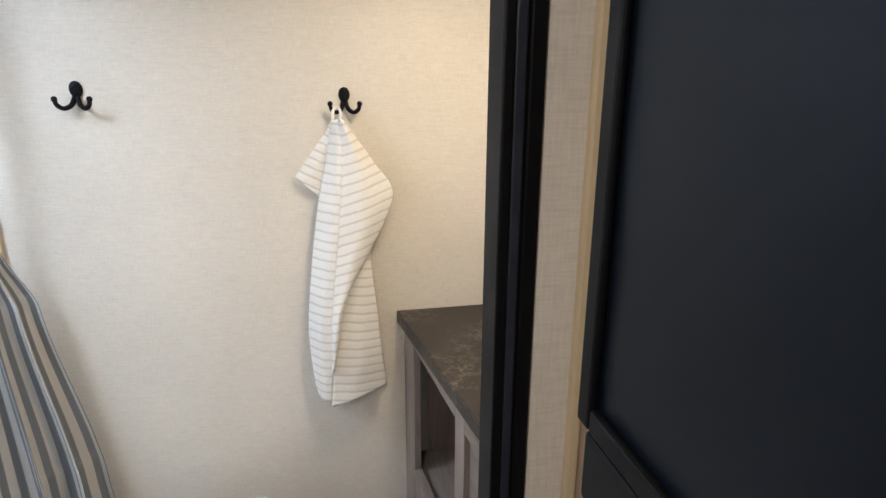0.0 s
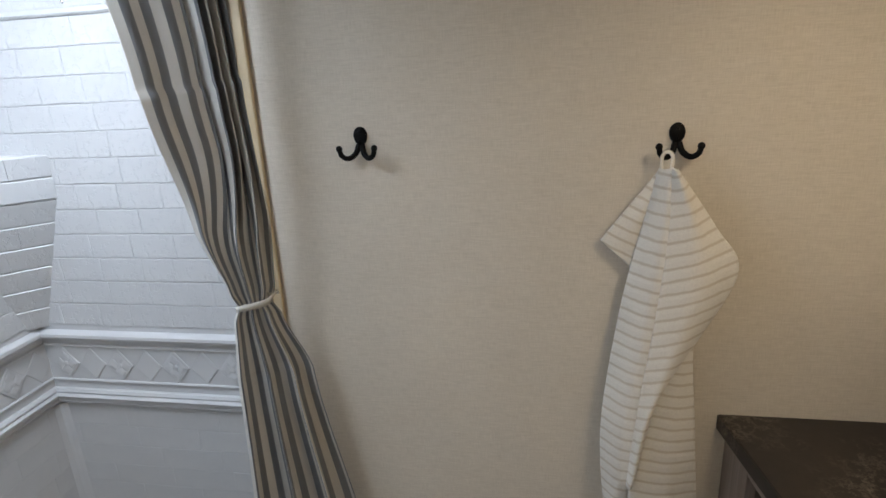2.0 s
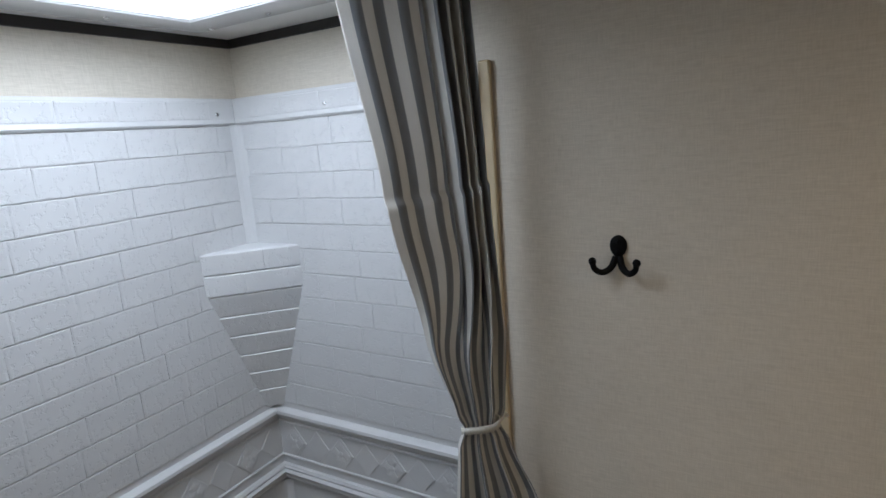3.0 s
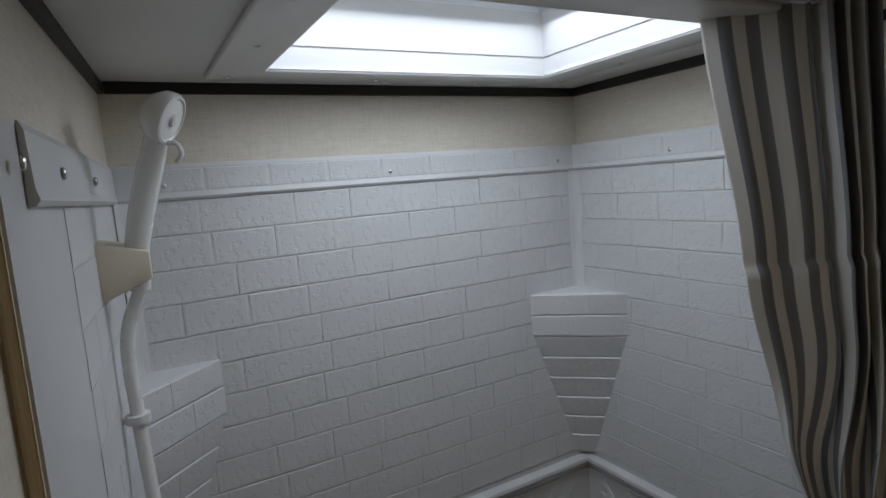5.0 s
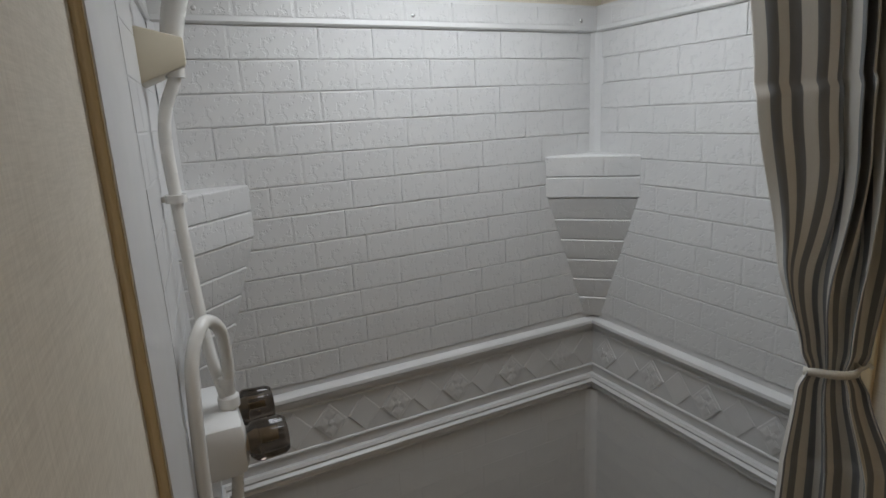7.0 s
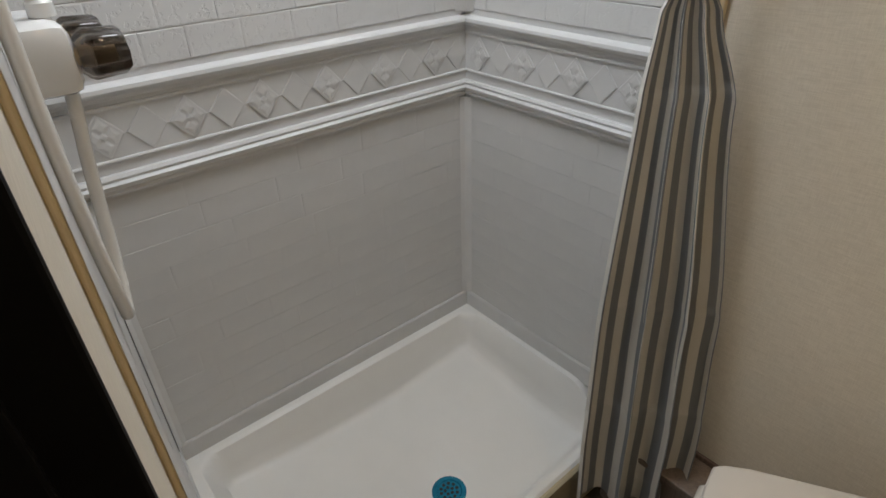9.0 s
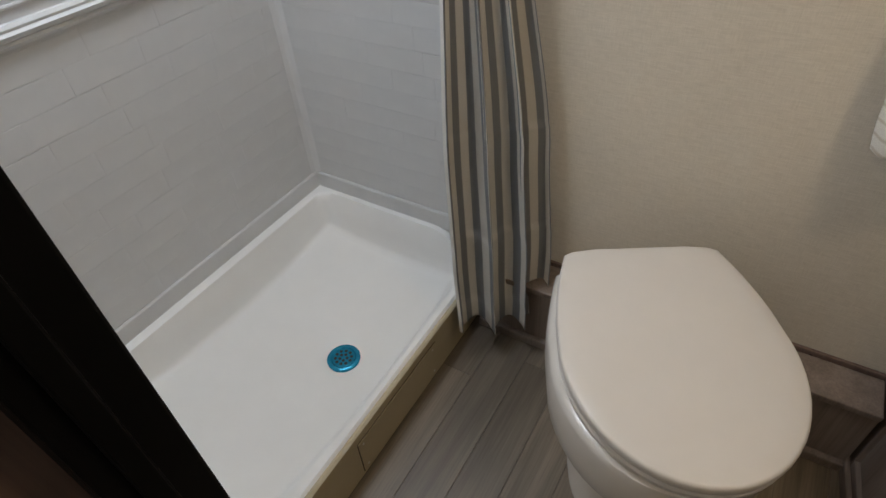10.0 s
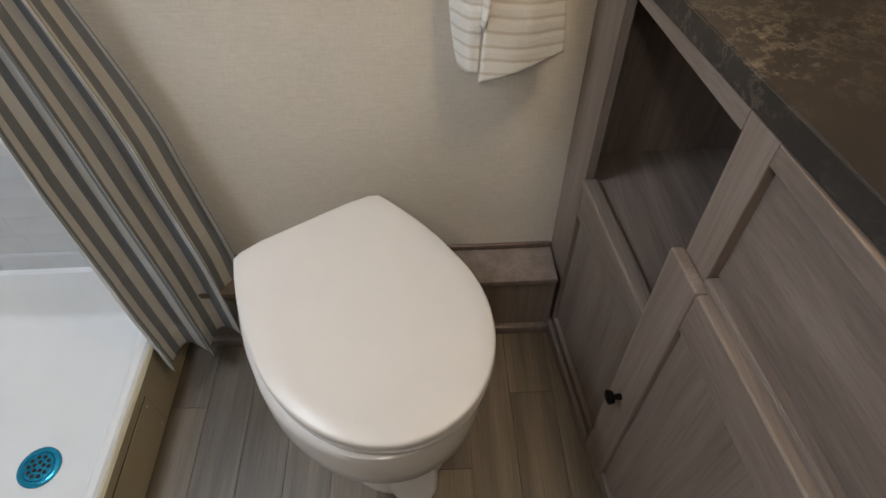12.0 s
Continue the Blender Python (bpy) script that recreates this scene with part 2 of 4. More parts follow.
def part(name, bm, material, parent=None, label="", smooth=False):
    """Links a bmesh given in world places as one mesh object under a thing or a part."""
    base = ORIGIN[parent.name] if parent else Vector((0, 0, 0))
    if parent:
        bmesh.ops.translate(bm, verts=bm.verts, vec=-base)
    bmesh.ops.recalc_face_normals(bm, faces=bm.faces)
    data = bpy.data.meshes.new(name)
    bm.to_mesh(data)
    bm.free()
    data.materials.append(material)
    if smooth:
        data.shade_smooth()
        data.set_sharp_from_angle(angle=radians(40))
    ob = new(name, data)
    ob.parent = parent
    ORIGIN[ob.name] = base.copy()
    return tagged(ob, label)


def structure(name, bm, material, label, category, smooth=False):
    return tagged(part(name, bm, material, None, label, smooth), "", category, "", "structure")


def box(bm, lo, hi, bevel=0.0):
    made = bmesh.ops.create_cube(bm, size=1.0)["verts"]
    for v in made:
        v.co = Vector([lo[k] + (v.co[k] + 0.5) * (hi[k] - lo[k]) for k in range(3)])
    if bevel:
        edges = list({e for v in made for e in v.link_edges})
        bmesh.ops.bevel(bm, geom=edges, offset=bevel, segments=2, affect="EDGES", profile=0.5)
    return bm


def block(lo, hi, bevel=0.0015):
    return box(bmesh.new(), lo, hi, bevel)


def tube(points, radius, sides=10, closed_ends=True, bm=None):
    """A round bar along points; radius is one number or one for each point."""
    bm = bm or bmesh.new()
    pts = [Vector(p) for p in points]
    rings, side = [], None
    for k, p in enumerate(pts):
        ahead = (pts[min(k + 1, len(pts) - 1)] - pts[max(k - 1, 0)]).normalized()
        if side is None:
            side = ahead.orthogonal().normalized()
        side = (side - ahead * side.dot(ahead)).normalized()
        up = ahead.cross(side)
        r = radius[k] if isinstance(radius, (list, tuple)) else radius
        rings.append([bm.verts.new(p + r * (math.cos(a) * side + math.sin(a) * up)) for a in [2 * math.pi * j / sides for j in range(sides)]])
    for a, b in zip(rings, rings[1:]):
        for j in range(sides):
            bm.faces.new((a[j], a[(j + 1) % sides], b[(j + 1) % sides], b[j]))
    if closed_ends:
        bm.faces.new(rings[0][::-1])
        bm.faces.new(rings[-1])
    return bm


def smooth_line(points, steps=8):
    """A Catmull-Rom line through points."""
    p = [Vector(q) for q in points]
    p = [2 * p[0] - p[1]] + p + [2 * p[-1] - p[-2]]
    out = []
    for k in range(1, len(p) - 2):
        for j in range(steps):
            t = j / steps
            out.append(0.5 * (2 * p[k] + (p[k + 1] - p[k - 1]) * t + (2 * p[k - 1] - 5 * p[k] + 4 * p[k + 1] - p[k + 2]) * t * t + (3 * p[k] - p[k - 1] - 3 * p[k + 1] + p[k + 2]) * t ** 3))
    return out + [p[-2]]


def lathe(profile, centre, sides=32, axis="z", bm=None):
    """Turns (radius, height) pairs about an axis through centre."""
    bm = bm or bmesh.new()
    c, rings = Vector(centre), []
    for r, h in profile:
        ring = []
        for j in range(sides):
            a = 2 * math.pi * j / sides
            u, v = r * math.cos(a), r * math.sin(a)
            ring.append(bm.verts.new(c + Vector({"z": (u, v, h), "y": (u, h, v), "x": (h, u, v)}[axis])))
        rings.append(ring)
    for a, b in zip(rings, rings[1:]):
        for j in range(sides):
            bm.faces.new((a[j], a[(j + 1) % sides], b[(j + 1) % sides], b[j]))
    bm.faces.new(rings[0][::-1])
    bm.faces.new(rings[-1])
    return bm


def loft(rings, closed=True, caps=True, bm=None):
    bm = bm or bmesh.new()
    rows = [[bm.verts.new(p) for p in ring] for ring in rings]
    n = len(rows[0])
    for a, b in zip(rows, rows[1:]):
        for j in range(n if closed else n - 1):
            bm.faces.new((a[j], a[(j + 1) % n], b[(j + 1) % n], b[j]))
    if closed and caps:
        bm.faces.new(rows[0][::-1])
        bm.faces.new(rows[-1])
    return bm


def screw(parent, at, normal, radius=0.004, material=None, name="screw"):
    """A domed cross-head screw."""
    at, normal = Vector(at), Vector(normal)
    turn = normal.to_track_quat("Z", "Y").to_matrix()
    bm = bmesh.new()
    rings = []
    for r, h in ((1, 0), (0.95, 0.25), (0.7, 0.5), (0.3, 0.6)):
        rings.append([at + turn @ Vector((radius * r * math.cos(a), radius * r * math.sin(a), radius * h)) for a in [math.pi * j / 5 for j in range(10)]])
    loft(rings, bm=bm)
    return part(name, bm, material or CHROME, parent, smooth=True)


# ---- the plan ----
H = 2.001                       # ceiling
WN, WW, WE = 1.5, -1.745, 0.378   # north, west and east wall faces of the bathroom
PS, PN = 0.440, 0.474            # hall and bathroom faces of the partition
DL, DR = -0.77, -0.226           # doorway
RS, RN, RX = 0.457, 0.490, -0.193  # the partition on the fridge side
DH = 1.93
SX, SB, SR = -1.125, -1.728, 1.473  # shower: front, back and right faces


def left(x):
    """The shower's left face, which runs a little aslant."""
    return 0.499 + 0.08 * (SX - x)


SL = left(-1.45)


bm = block((-1.9, WN, -0.02), (0.5, WN + 0.05, H + 0.1), 0)
structure("wall_north", bm, WALLPAPER, "cream linen-look wallpapered bathroom wall", "wall")
bm = block((WW - 0.06, -1.8, -0.02), (WW, WN, H + 0.1), 0)
structure("wall_west", bm, WALLPAPER, "cream linen-look wallpapered outer wall behind the shower", "wall")
bm = block((WE, RN, -0.02), (WE + 0.05, WN, H + 0.1), 0)
structure("wall_east", bm, WALLPAPER, "cream linen-look wallpapered wall behind the vanity", "wall")
bm = bmesh.new()
PW0, PW1 = DL - 0.032, PN + 0.048 * (DL - 0.032 - SX)   # the shower side of the partition runs a little aslant
loft([[(WW, PS, z), (PW0, PS, z), (PW0, PN, z), (SX, PW1, z), (WW, 0.547, z)] for z in (0, H)], bm=bm)
box(bm, (RX, RS, 0), (0.62, RN, H))
box(bm, (DL - 0.032, PS, DH + 0.032), (RX, RN, H))
structure("wall_partition", bm, WALLPAPER, "thin wallpapered partition with the bathroom doorway", "wall")
bm = bmesh.new()
box(bm, (-0.86, -1.75, 0), (-0.80, PS - 0.001, H))
structure("wall_hall_west", bm, BROWN, "brown wood-panelled hall wall beside the doorway", "wall")
# Unseen walls, added to close the hall off from the sky's light.
bm = block((0.62, -1.8, 0), (0.68, RN, H), 0)
structure("wall_hall_east", bm, WALLPAPER, "unseen plain wall closing the hall behind the fridge", "wall")
bm = bmesh.new()
box(bm, (-0.8, -1.81, 0), (0.62, -1.75, 0.95))
box(bm, (-0.8, -1.81, 1.75), (0.62, -1.75, H))
box(bm, (-0.8, -1.81, 0.95), (-0.85 + 0.05, -1.75, 1.75))
box(bm, (-0.15, -1.81, 0.95), (0.62, -1.75, 1.75))
structure("wall_hall_south", bm, WALLPAPER, "unseen plain wall closing the hall's end, with a window", "wall")
structure("wall_south_west", block((-1.82, -1.81, 0), (-0.861, -1.75, H), 0), WALLPAPER, "plain outer wall closing the space beside the hall", "wall")
# Unseen window in the added end wall, standing for the hall's daylight.
w1 = thing("window_1", (-0.5, -1.78, 0.95), "unseen hall window with a black frame and clear pane", "window", kind="structure")
bm = bmesh.new()
for lo, hi in (((-0.8, -1.8, 0.95), (-0.15, -1.755, 0.98)), ((-0.8, -1.8, 1.72), (-0.15, -1.755, 1.75)), ((-0.8, -1.8, 0.98), (-0.77, -1.755, 1.72)), ((-0.18, -1.8, 0.98), (-0.15, -1.755, 1.72))):
    box(bm, lo, hi)
part("window_frame", bm, BLACK, w1)
pane = part("pane", block((-0.77, -1.79, 0.98), (-0.18, -1.785, 1.72), 0), GLASS, w1, "clear glass pane")
pane.visible_shadow = False

# ceiling with the skylight opening cut through
KX0, KX1, KY0, KY1 = -1.594, -1.23, 0.766, 1.290
bm = bmesh.new()
for x0, x1, y0, y1 in ((-1.82, KX0, -1.81, 1.55), (KX1, 0.68, -1.81, 1.55), (KX0, KX1, -1.81, KY0), (KX0, KX1, KY1, 1.55)):
    box(bm, (x0, y0, H), (x1, y1, H + 0.1))
structure("ceiling", bm, CEILING, "white vinyl-faced ceiling panels", "ceiling")

# floor slab under the planks
structure("floor", block((-1.82, -1.81, -0.06), (0.68, 1.55, -0.004), 0), SUBFLOOR, "grey-brown wood-look plank floor", "floor")
FLOOR = bpy.data.objects["floor"]

# dark strip where walls meet the ceiling
bm = bmesh.new()
T = 0.018
box(bm, (WW, WN - 0.008, H - T), (WE, WN, H))
box(bm, (WW, 0.556, H - T), (WW + 0.008, WN - 0.008, H))
loft([[(WW, 0.5472, z), (SX, PW1 + 0.0002, z), (PW0, PN + 0.0002, z), (PW0, PN + 0.008, z), (SX, PW1 + 0.008, z), (WW, 0.555, z)] for z in (H - T, H)], bm=bm)
box(bm, (RX, RN, H - T), (WE, RN + 0.008, H))
box(bm, (WE - 0.008, RN + 0.008, H - T), (WE, WN - 0.008, H))
structure("trim_ceiling", bm, BLACK_STRIP, "dark brown strip along the ceiling edge", "trim")
for name, y0, y1, x1, top in (("trim_shower_north", WN - 0.011, WN, SX + 0.024, 1.88), ("trim_shower_south", PW1 + 0.0005, 0.4985, SX + 0.0045, 1.88)):
    structure(name, block((SX + 0.001, y0, 0.19), (x1, y1, top), 0.0035), TAN, "tan vinyl strip at the edge of the shower surround", "trim")

# doorway: black metal frame
door = thing("door_1", (DL, PS, 0), "black metal frame of an open bathroom doorway", "door frame", kind="structure")


def jamb(name, sign, x):
    bm = bmesh.new()
    inner, outer = x, x + sign * 0.032
    lo, hi = sorted((inner, outer))
    box(bm, (lo, PS - 0.008, 0), (hi, PN + 0.002, DH), 0.002)
    a, b = sorted((inner, inner - sign * 0.006))
    box(bm, (a, PS + 0.004, 0), (b, PN - 0.018, DH), 0.0015)
    return part(name, bm, BLACK, door)


part("jamb", block((DR, RS - 0.004, 0), (DR + 0.009, RN + 0.003, DH), 0.002), BLACK, door)
# Same black metal as the jamb; its lit look is painted.
part("jamb_lit_groove", block((DR + 0.0095, RS - 0.001, 0), (DR + 0.0195, RN, DH), 0.002), LIT_BLACK, door, "black metal groove in a lighter, lit blue-grey")
part("jamb_face", block((DR + 0.020, RS - 0.004, 0), (RX, RN + 0.002, DH), 0.002), BLACK, door)
jamb("jamb", -1, DL)
part("head_jamb", block((DL - 0.032, PS - 0.008, DH), (RX, RN + 0.002, DH + 0.032), 0.002), BLACK, door)
structure("trim_hall", block((-0.158, RS - 0.010, 0), (-0.146, RS - 0.0005, H), 0.003), TAN, "tan vinyl strip beside the fridge", "trim")

# ---- skylight ----
sk = thing("skylight", (-1.43, 1.04, H), "white plastic skylight with a screwed flange and milky dome", "skylight", kind="structure")


def ring_frame(x0, x1, y0, y1, w, z0, z1, bevel=0.003):
    """Four mitred sides as one rectangular frame of width w around an opening."""
    outer = [(x0 - w, y0 - w), (x1 + w, y0 - w), (x1 + w, y1 + w), (x0 - w, y1 + w)]
    inner = [(x0, y0), (x1, y0), (x1, y1), (x0, y1)]
    bm = bmesh.new()
    loops = [[bm.verts.new((*p, z)) for p in ps] for ps, z in ((outer, z0), (inner, z0), (inner, z1), (outer, z1))]
    for a, b in zip(loops, loops[1:] + loops[:1]):
        for k in range(4):
            bm.faces.new((a[k], a[(k + 1) % 4], b[(k + 1) % 4], b[k]))
    if bevel:
        bmesh.ops.bevel(bm, geom=list(bm.edges), offset=bevel, segments=2, affect="EDGES", profile=0.5)
    return bm


flange = part("flange", ring_frame(KX0, KX1, KY0, KY1, 0.075, H - 0.010, H, 0.003), WHITE_GLOSS, sk, smooth=True)
part("liner", ring_frame(KX0 + 0.003, KX1 - 0.003, KY0 + 0.003, KY1 - 0.003, 0.002, H - 0.006, H + 0.026, 0.0), WHITE_GLOSS, sk)
part("upper_liner", ring_frame(KX0 + 0.0035, KX1 - 0.0035, KY0 + 0.0035, KY1 - 0.0035, 0.002, H + 0.029, H + 0.11, 0.0), WHITE_GLOSS, sk)
rings = []
for f, h in ((1.0, 0.0), (0.99, 0.02), (0.93, 0.045), (0.8, 0.062), (0.5, 0.072), (0.002, 0.0755)):
    ring = []
    for j in range(40):
        a = 2 * math.pi * j / 40
        c, s = math.cos(a), math.sin(a)
        k = (abs(c) ** 8 + abs(s) ** 8) ** (-1 / 8)
        ring.append(((KX0 + KX1) / 2 + f * k * c * (KX1 - KX0 + 0.05) / 2, (KY0 + KY1) / 2 + f * k * s * (KY1 - KY0 + 0.05) / 2, H + 0.105 + h))
    rings.append(ring)
part("dome", loft(rings, caps=False), OPAL, sk, "milky acrylic dome", True)
for x, y in ((KX0 - 0.04, 0.72), (KX0 - 0.04, 0.96), (KX0 - 0.04, 1.16), (KX0 - 0.02, 1.35), (-1.45, KY1 + 0.05), (-1.45, KY0 - 0.04), (-1.28, KY1 + 0.05)):
    screw(sk, (x, y, H - 0.010), (0, 0, -1), 0.005)

# ---- ceiling lights: both out of view, the hall one added as fill ----
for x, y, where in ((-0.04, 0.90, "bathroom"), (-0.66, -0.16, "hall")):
    cl = thing("ceiling_light", (x, y, H), "unseen round warm ceiling light with a frosted cover in the " + where, "ceiling light")
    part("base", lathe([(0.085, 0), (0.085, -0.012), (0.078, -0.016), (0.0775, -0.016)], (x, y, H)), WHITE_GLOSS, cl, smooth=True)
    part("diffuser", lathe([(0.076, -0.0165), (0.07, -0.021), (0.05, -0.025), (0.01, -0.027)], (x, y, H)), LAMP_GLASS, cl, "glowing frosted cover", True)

# ---- shower surround ----
COURSE, LONG = 0.0576, 0.1035
TOP, LEDGE = 1.870, 1.815
surround = thing("shower_surround", (-1.43, 1.0, 0.2), "white moulded plastic shower surround with brick relief and diamond border", "shower surround")


def u_sweep(profile, start=SX - 0.006):
    """Carries a (proud, z) outline along the three shower walls with mitred corners."""
    rows = []
    for place in range(4):
        row = []
        for d, z in profile:
            x = start if place == 0 else SX - 0.006 if place == 3 else SB + d
            y = left(x) + d if place < 2 else SR - d
            row.append((x, y, z))
        rows.append(row)
    return loft(rows)


part("backing", u_sweep([(-0.010, 0.235), (0.0, 0.235), (0.0, TOP), (-0.010, TOP)]), MOULDED, surround)
part("top_flange", u_sweep([(0.0005, LEDGE), (0.005, LEDGE), (0.008, LEDGE + 0.004), (0.006, LEDGE + 0.012), (0.0045, TOP - 0.004), (0.002, TOP + 0.002), (0.0005, TOP + 0.002)], -1.19), MOULDED, surround)
part("upper_moulding", u_sweep([(0.0005, 1.102), (0.006, 1.104), (0.008, 1.110), (0.013, 1.113), (0.017, 1.119), (0.016, 1.126), (0.010, 1.131), (0.0005, 1.133)], -1.46), MOULDED, surround, smooth=True)
part("lower_moulding", u_sweep([(0.0005, 0.936), (0.008, 0.937), (0.012, 0.943), (0.009, 0.948), (0.015, 0.952), (0.017, 0.959), (0.010, 0.964), (0.012, 0.969), (0.008, 0.975), (0.0005, 0.976)], -1.46), MOULDED, surround, smooth=True)
for z in (0.998, 1.091):
    part("border_bead", u_sweep([(0.0005, z - 0.004), (0.003, z - 0.003), (0.004, z), (0.003, z + 0.003), (0.0005, z + 0.004)], -1.46), MOULDED, surround)
part("base_lip", u_sweep([(0.0005, 0.240), (0.006, 0.240), (0.006, 0.293), (0.003, 0.299), (0.0005, 0.299)]), MOULDED, surround)
# coved corners
for y, s in ((left(SB), 1), (SR, -1)):
    bm = bmesh.new()
    rows = []
    for z in (0.300, 0.931):
        rows.append([(SB + 0.0005, y + s * 0.0005, z), (SB + 0.0005, y + s * 0.024, z), (SB + 0.007, y + s * 0.011, z), (SB + 0.012, y + s * 0.007, z), (SB + 0.024, y + s * 0.0005, z)])
    loft(rows, bm=bm)
    part("corner_cove", bm, MOULDED, surround)
    rows = [[(p[0], p[1], z) for p in rows[0]] for z in (1.1435, LEDGE)]
    part("corner_cove", loft(rows), MOULDED, surround)

for y in (1.010, 1.422, 0.62):
    screw(surround, (SB + 0.006, y, 1.838), (1, 0, 0), 0.0045)
for x in (-1.456, -1.20):
    screw(surround, (x, SR - 0.006, 1.838), (0, -1, 0), 0.0045)
for x in (-1.30, -1.16, -1.5):
    screw(surround, (x, left(x) + 0.006, 1.842), (0, 1, 0), 0.0055)

# corner shelves of stacked courses
for s in (1, -1):
    def wall_y(x):
        return left(x) if s > 0 else SR

    def run(r, z):
        """The front edge of a shelf course, from the back wall to the side wall."""
        r *= 0.84 if s > 0 else 1.0
        return Vector((SB, wall_y(SB) + s * r, z)), Vector((SB + r, wall_y(SB + r), z))

    rows = []
    for z, r in ((1.141, 0.03), (1.45, 0.140), (1.538, 0.144), (1.546, 0.136)):
        p, q = run(r, z)
        rows.append([(SB + 0.0005, wall_y(SB) + s * 0.0005, z), p, p.lerp(q, 0.06), p.lerp(q, 0.94), q])
    sh = part("corner_shelf", loft(rows), MOULDED, surround)
    edges = [1.141 + 0.0515 * k for k in range(7)] + [1.498, 1.546]
    for k, (z0, z1) in enumerate(zip(edges, edges[1:])):
        g = 0.0006
        r0 = 0.03 + (z0 + g - 1.141) / 0.309 * 0.113 if z0 < 1.44 else 0.147
        r1 = 0.03 + (z1 - g - 1.141) / 0.309 * 0.113 if z1 < 1.46 else 0.147
        cut = 0.35 + 0.3 * ((k * 37) % 10) / 10
        for a, b in ((0.0, cut - 0.002), (cut + 0.002, 1.0)) if k % 3 != 2 else ((0.0, 1.0),):
            rows = []
            for z, r in ((z0 + g, r0), (z0 + 0.003, r0 + 0.003), (z1 - 0.003, r1 + 0.003), (z1 - g, r1)):
                p, q = run(r, z)
                i, j = run(r - 0.012, z)
                rows.append([p.lerp(q, a), p.lerp(q, b), i.lerp(j, b), i.lerp(j, a)])
            part("brick", loft(rows), CHIPPED, sh)

# diamond border tiles
def diamond(half_w, half_h, rise, petals):
    bm = bmesh.new()
    def plate(w, h, cx, cz, z0, z1, inset):
        rows = [[(cx + w * k * c, -z, cz + h * k * s) for c, s in ((1, 0), (0, 1), (-1, 0), (0, -1))] for k, z in ((1, z0), (1, z1 - 0.0009), (inset, z1))]
        loft(rows, bm=bm)
    plate(half_w, half_h, 0, 0, 0.0, rise, 0.93)
    if petals:
        for c, s in ((1, 0), (0, 1), (-1, 0), (0, -1)):
            plate(half_w * 0.36, half_h * 0.36, c * half_w * 0.42, s * half_h * 0.42, rise - 0.0005, rise + 0.0017, 0.5)
        plate(half_w * 0.22, half_h * 0.22, 0, 0, rise - 0.0005, rise + 0.0024, 0.5)
    bmesh.ops.recalc_face_normals(bm, faces=bm.faces)
    data = bpy.data.meshes.new("tile")
    bm.to_mesh(data)
    bm.free()
    data.materials.append(MOULDED)
    return data


ORNATE, PLAIN = diamond(0.0352, 0.042, 0.0029, True), diamond(0.0352, 0.042, 0.0019, False)


def on_wall(data, name, x, y, z, turn, parent):
    ob = new(name, data)
    ob.parent = parent
    ob.matrix_basis = Matrix.Translation(-ORIGIN[parent.name]) @ pose(x, y, z, 0, 0, turn)
    return ob


for k in range(13):
    y = 0.551 + 0.0743 * k
    if left(SB) + 0.03 < y < SR - 0.03:
        on_wall(ORNATE if k % 2 else PLAIN, "tile", SB + 0.0002, y, 1.044, 90, surround)
for k in range(9):
    x = -1.676 + 0.0735 * k
    if x < SX - 0.03:
        on_wall(PLAIN if k % 2 else ORNATE, "tile", x, SR - 0.0002, 1.044, 0, surround)
        if x < -1.47:
            on_wall(PLAIN if k % 2 else ORNATE, "tile", x, left(x) + 0.0002, 1.044, 175.43, surround)

# ---- shower pan ----
PX0, PX1, PY0, PY1 = SB - 0.004, SX, PN + 0.003, SR + 0.004
pan = thing("shower_pan", (-1.43, 1.0, 0), "white moulded shower pan with raised rim and cream threshold", "shower pan")
bm = bmesh.new()
NX, NY = 56, 76
rows = []


def smoothstep(t):
    t = min(max(t, 0.0), 1.0)
    return t * t * (3 - 2 * t)


for i in range(NX + 1):
    row = []
    x = PX0 + (PX1 - PX0) * i / NX
    for j in range(NY + 1):
        y = PY0 + (PY1 - PY0) * j / NY
        back, front, side = x - PX0, PX1 - x, min(y - left(x), PY1 - y)
        # rounded inner outline
        r, inset = 0.06, 0.026
        bx, by = max(r - (back - inset), 0), max(r - (side - inset), 0)
        d = r - math.hypot(bx, by) if bx or by else min(back - inset, side - inset)
        d = min(d, front - 0.022)
        rim = 0.246 - 0.074 * smoothstep((x - PX1 + 0.16) / 0.14)
        if front < 0.012:
            rim -= 0.010 * (1 - front / 0.012) ** 2
        low = 0.070 + 0.19 * max(min(math.hypot(x + 1.334, y - 1.05), 0.6) - 0.05, 0)
        z = rim + (low - rim) * smoothstep(d / 0.048)
        row.append((x, y, z))
    rows.append(row)
loft(rows, closed=False, bm=bm)
part("basin", bm, PAN, pan, smooth=True)
th = part("threshold", loft([[(SX - 0.008, y, 0.0), (SX + 0.004, y, 0.0), (SX + 0.004, y, 0.150), (SX + 0.008, y, 0.155), (SX + 0.008, y, 0.164), (SX + 0.002, y, 0.168), (SX - 0.008, y, 0.165)] for y in (PN + 0.002, WN - 0.001)]), CREAM, pan, "cream plastic threshold face")
hatch = part("access_hatch", block((SX + 0.0042, 0.845, 0.012), (SX + 0.0068, 1.175, 0.128), 0.0006), CREAM, pan, "cream access hatch with dark outline")
part("hatch_gap", block((SX + 0.0030, 0.8425, 0.0095), (SX + 0.0044, 1.1775, 0.1305), 0), SLOT, pan)
for y in (0.86, 1.16):
    for z in (0.026, 0.114):
        screw(hatch, (SX + 0.0066, y, z), (1, 0, 0), 0.0035, WHITE_GLOSS)
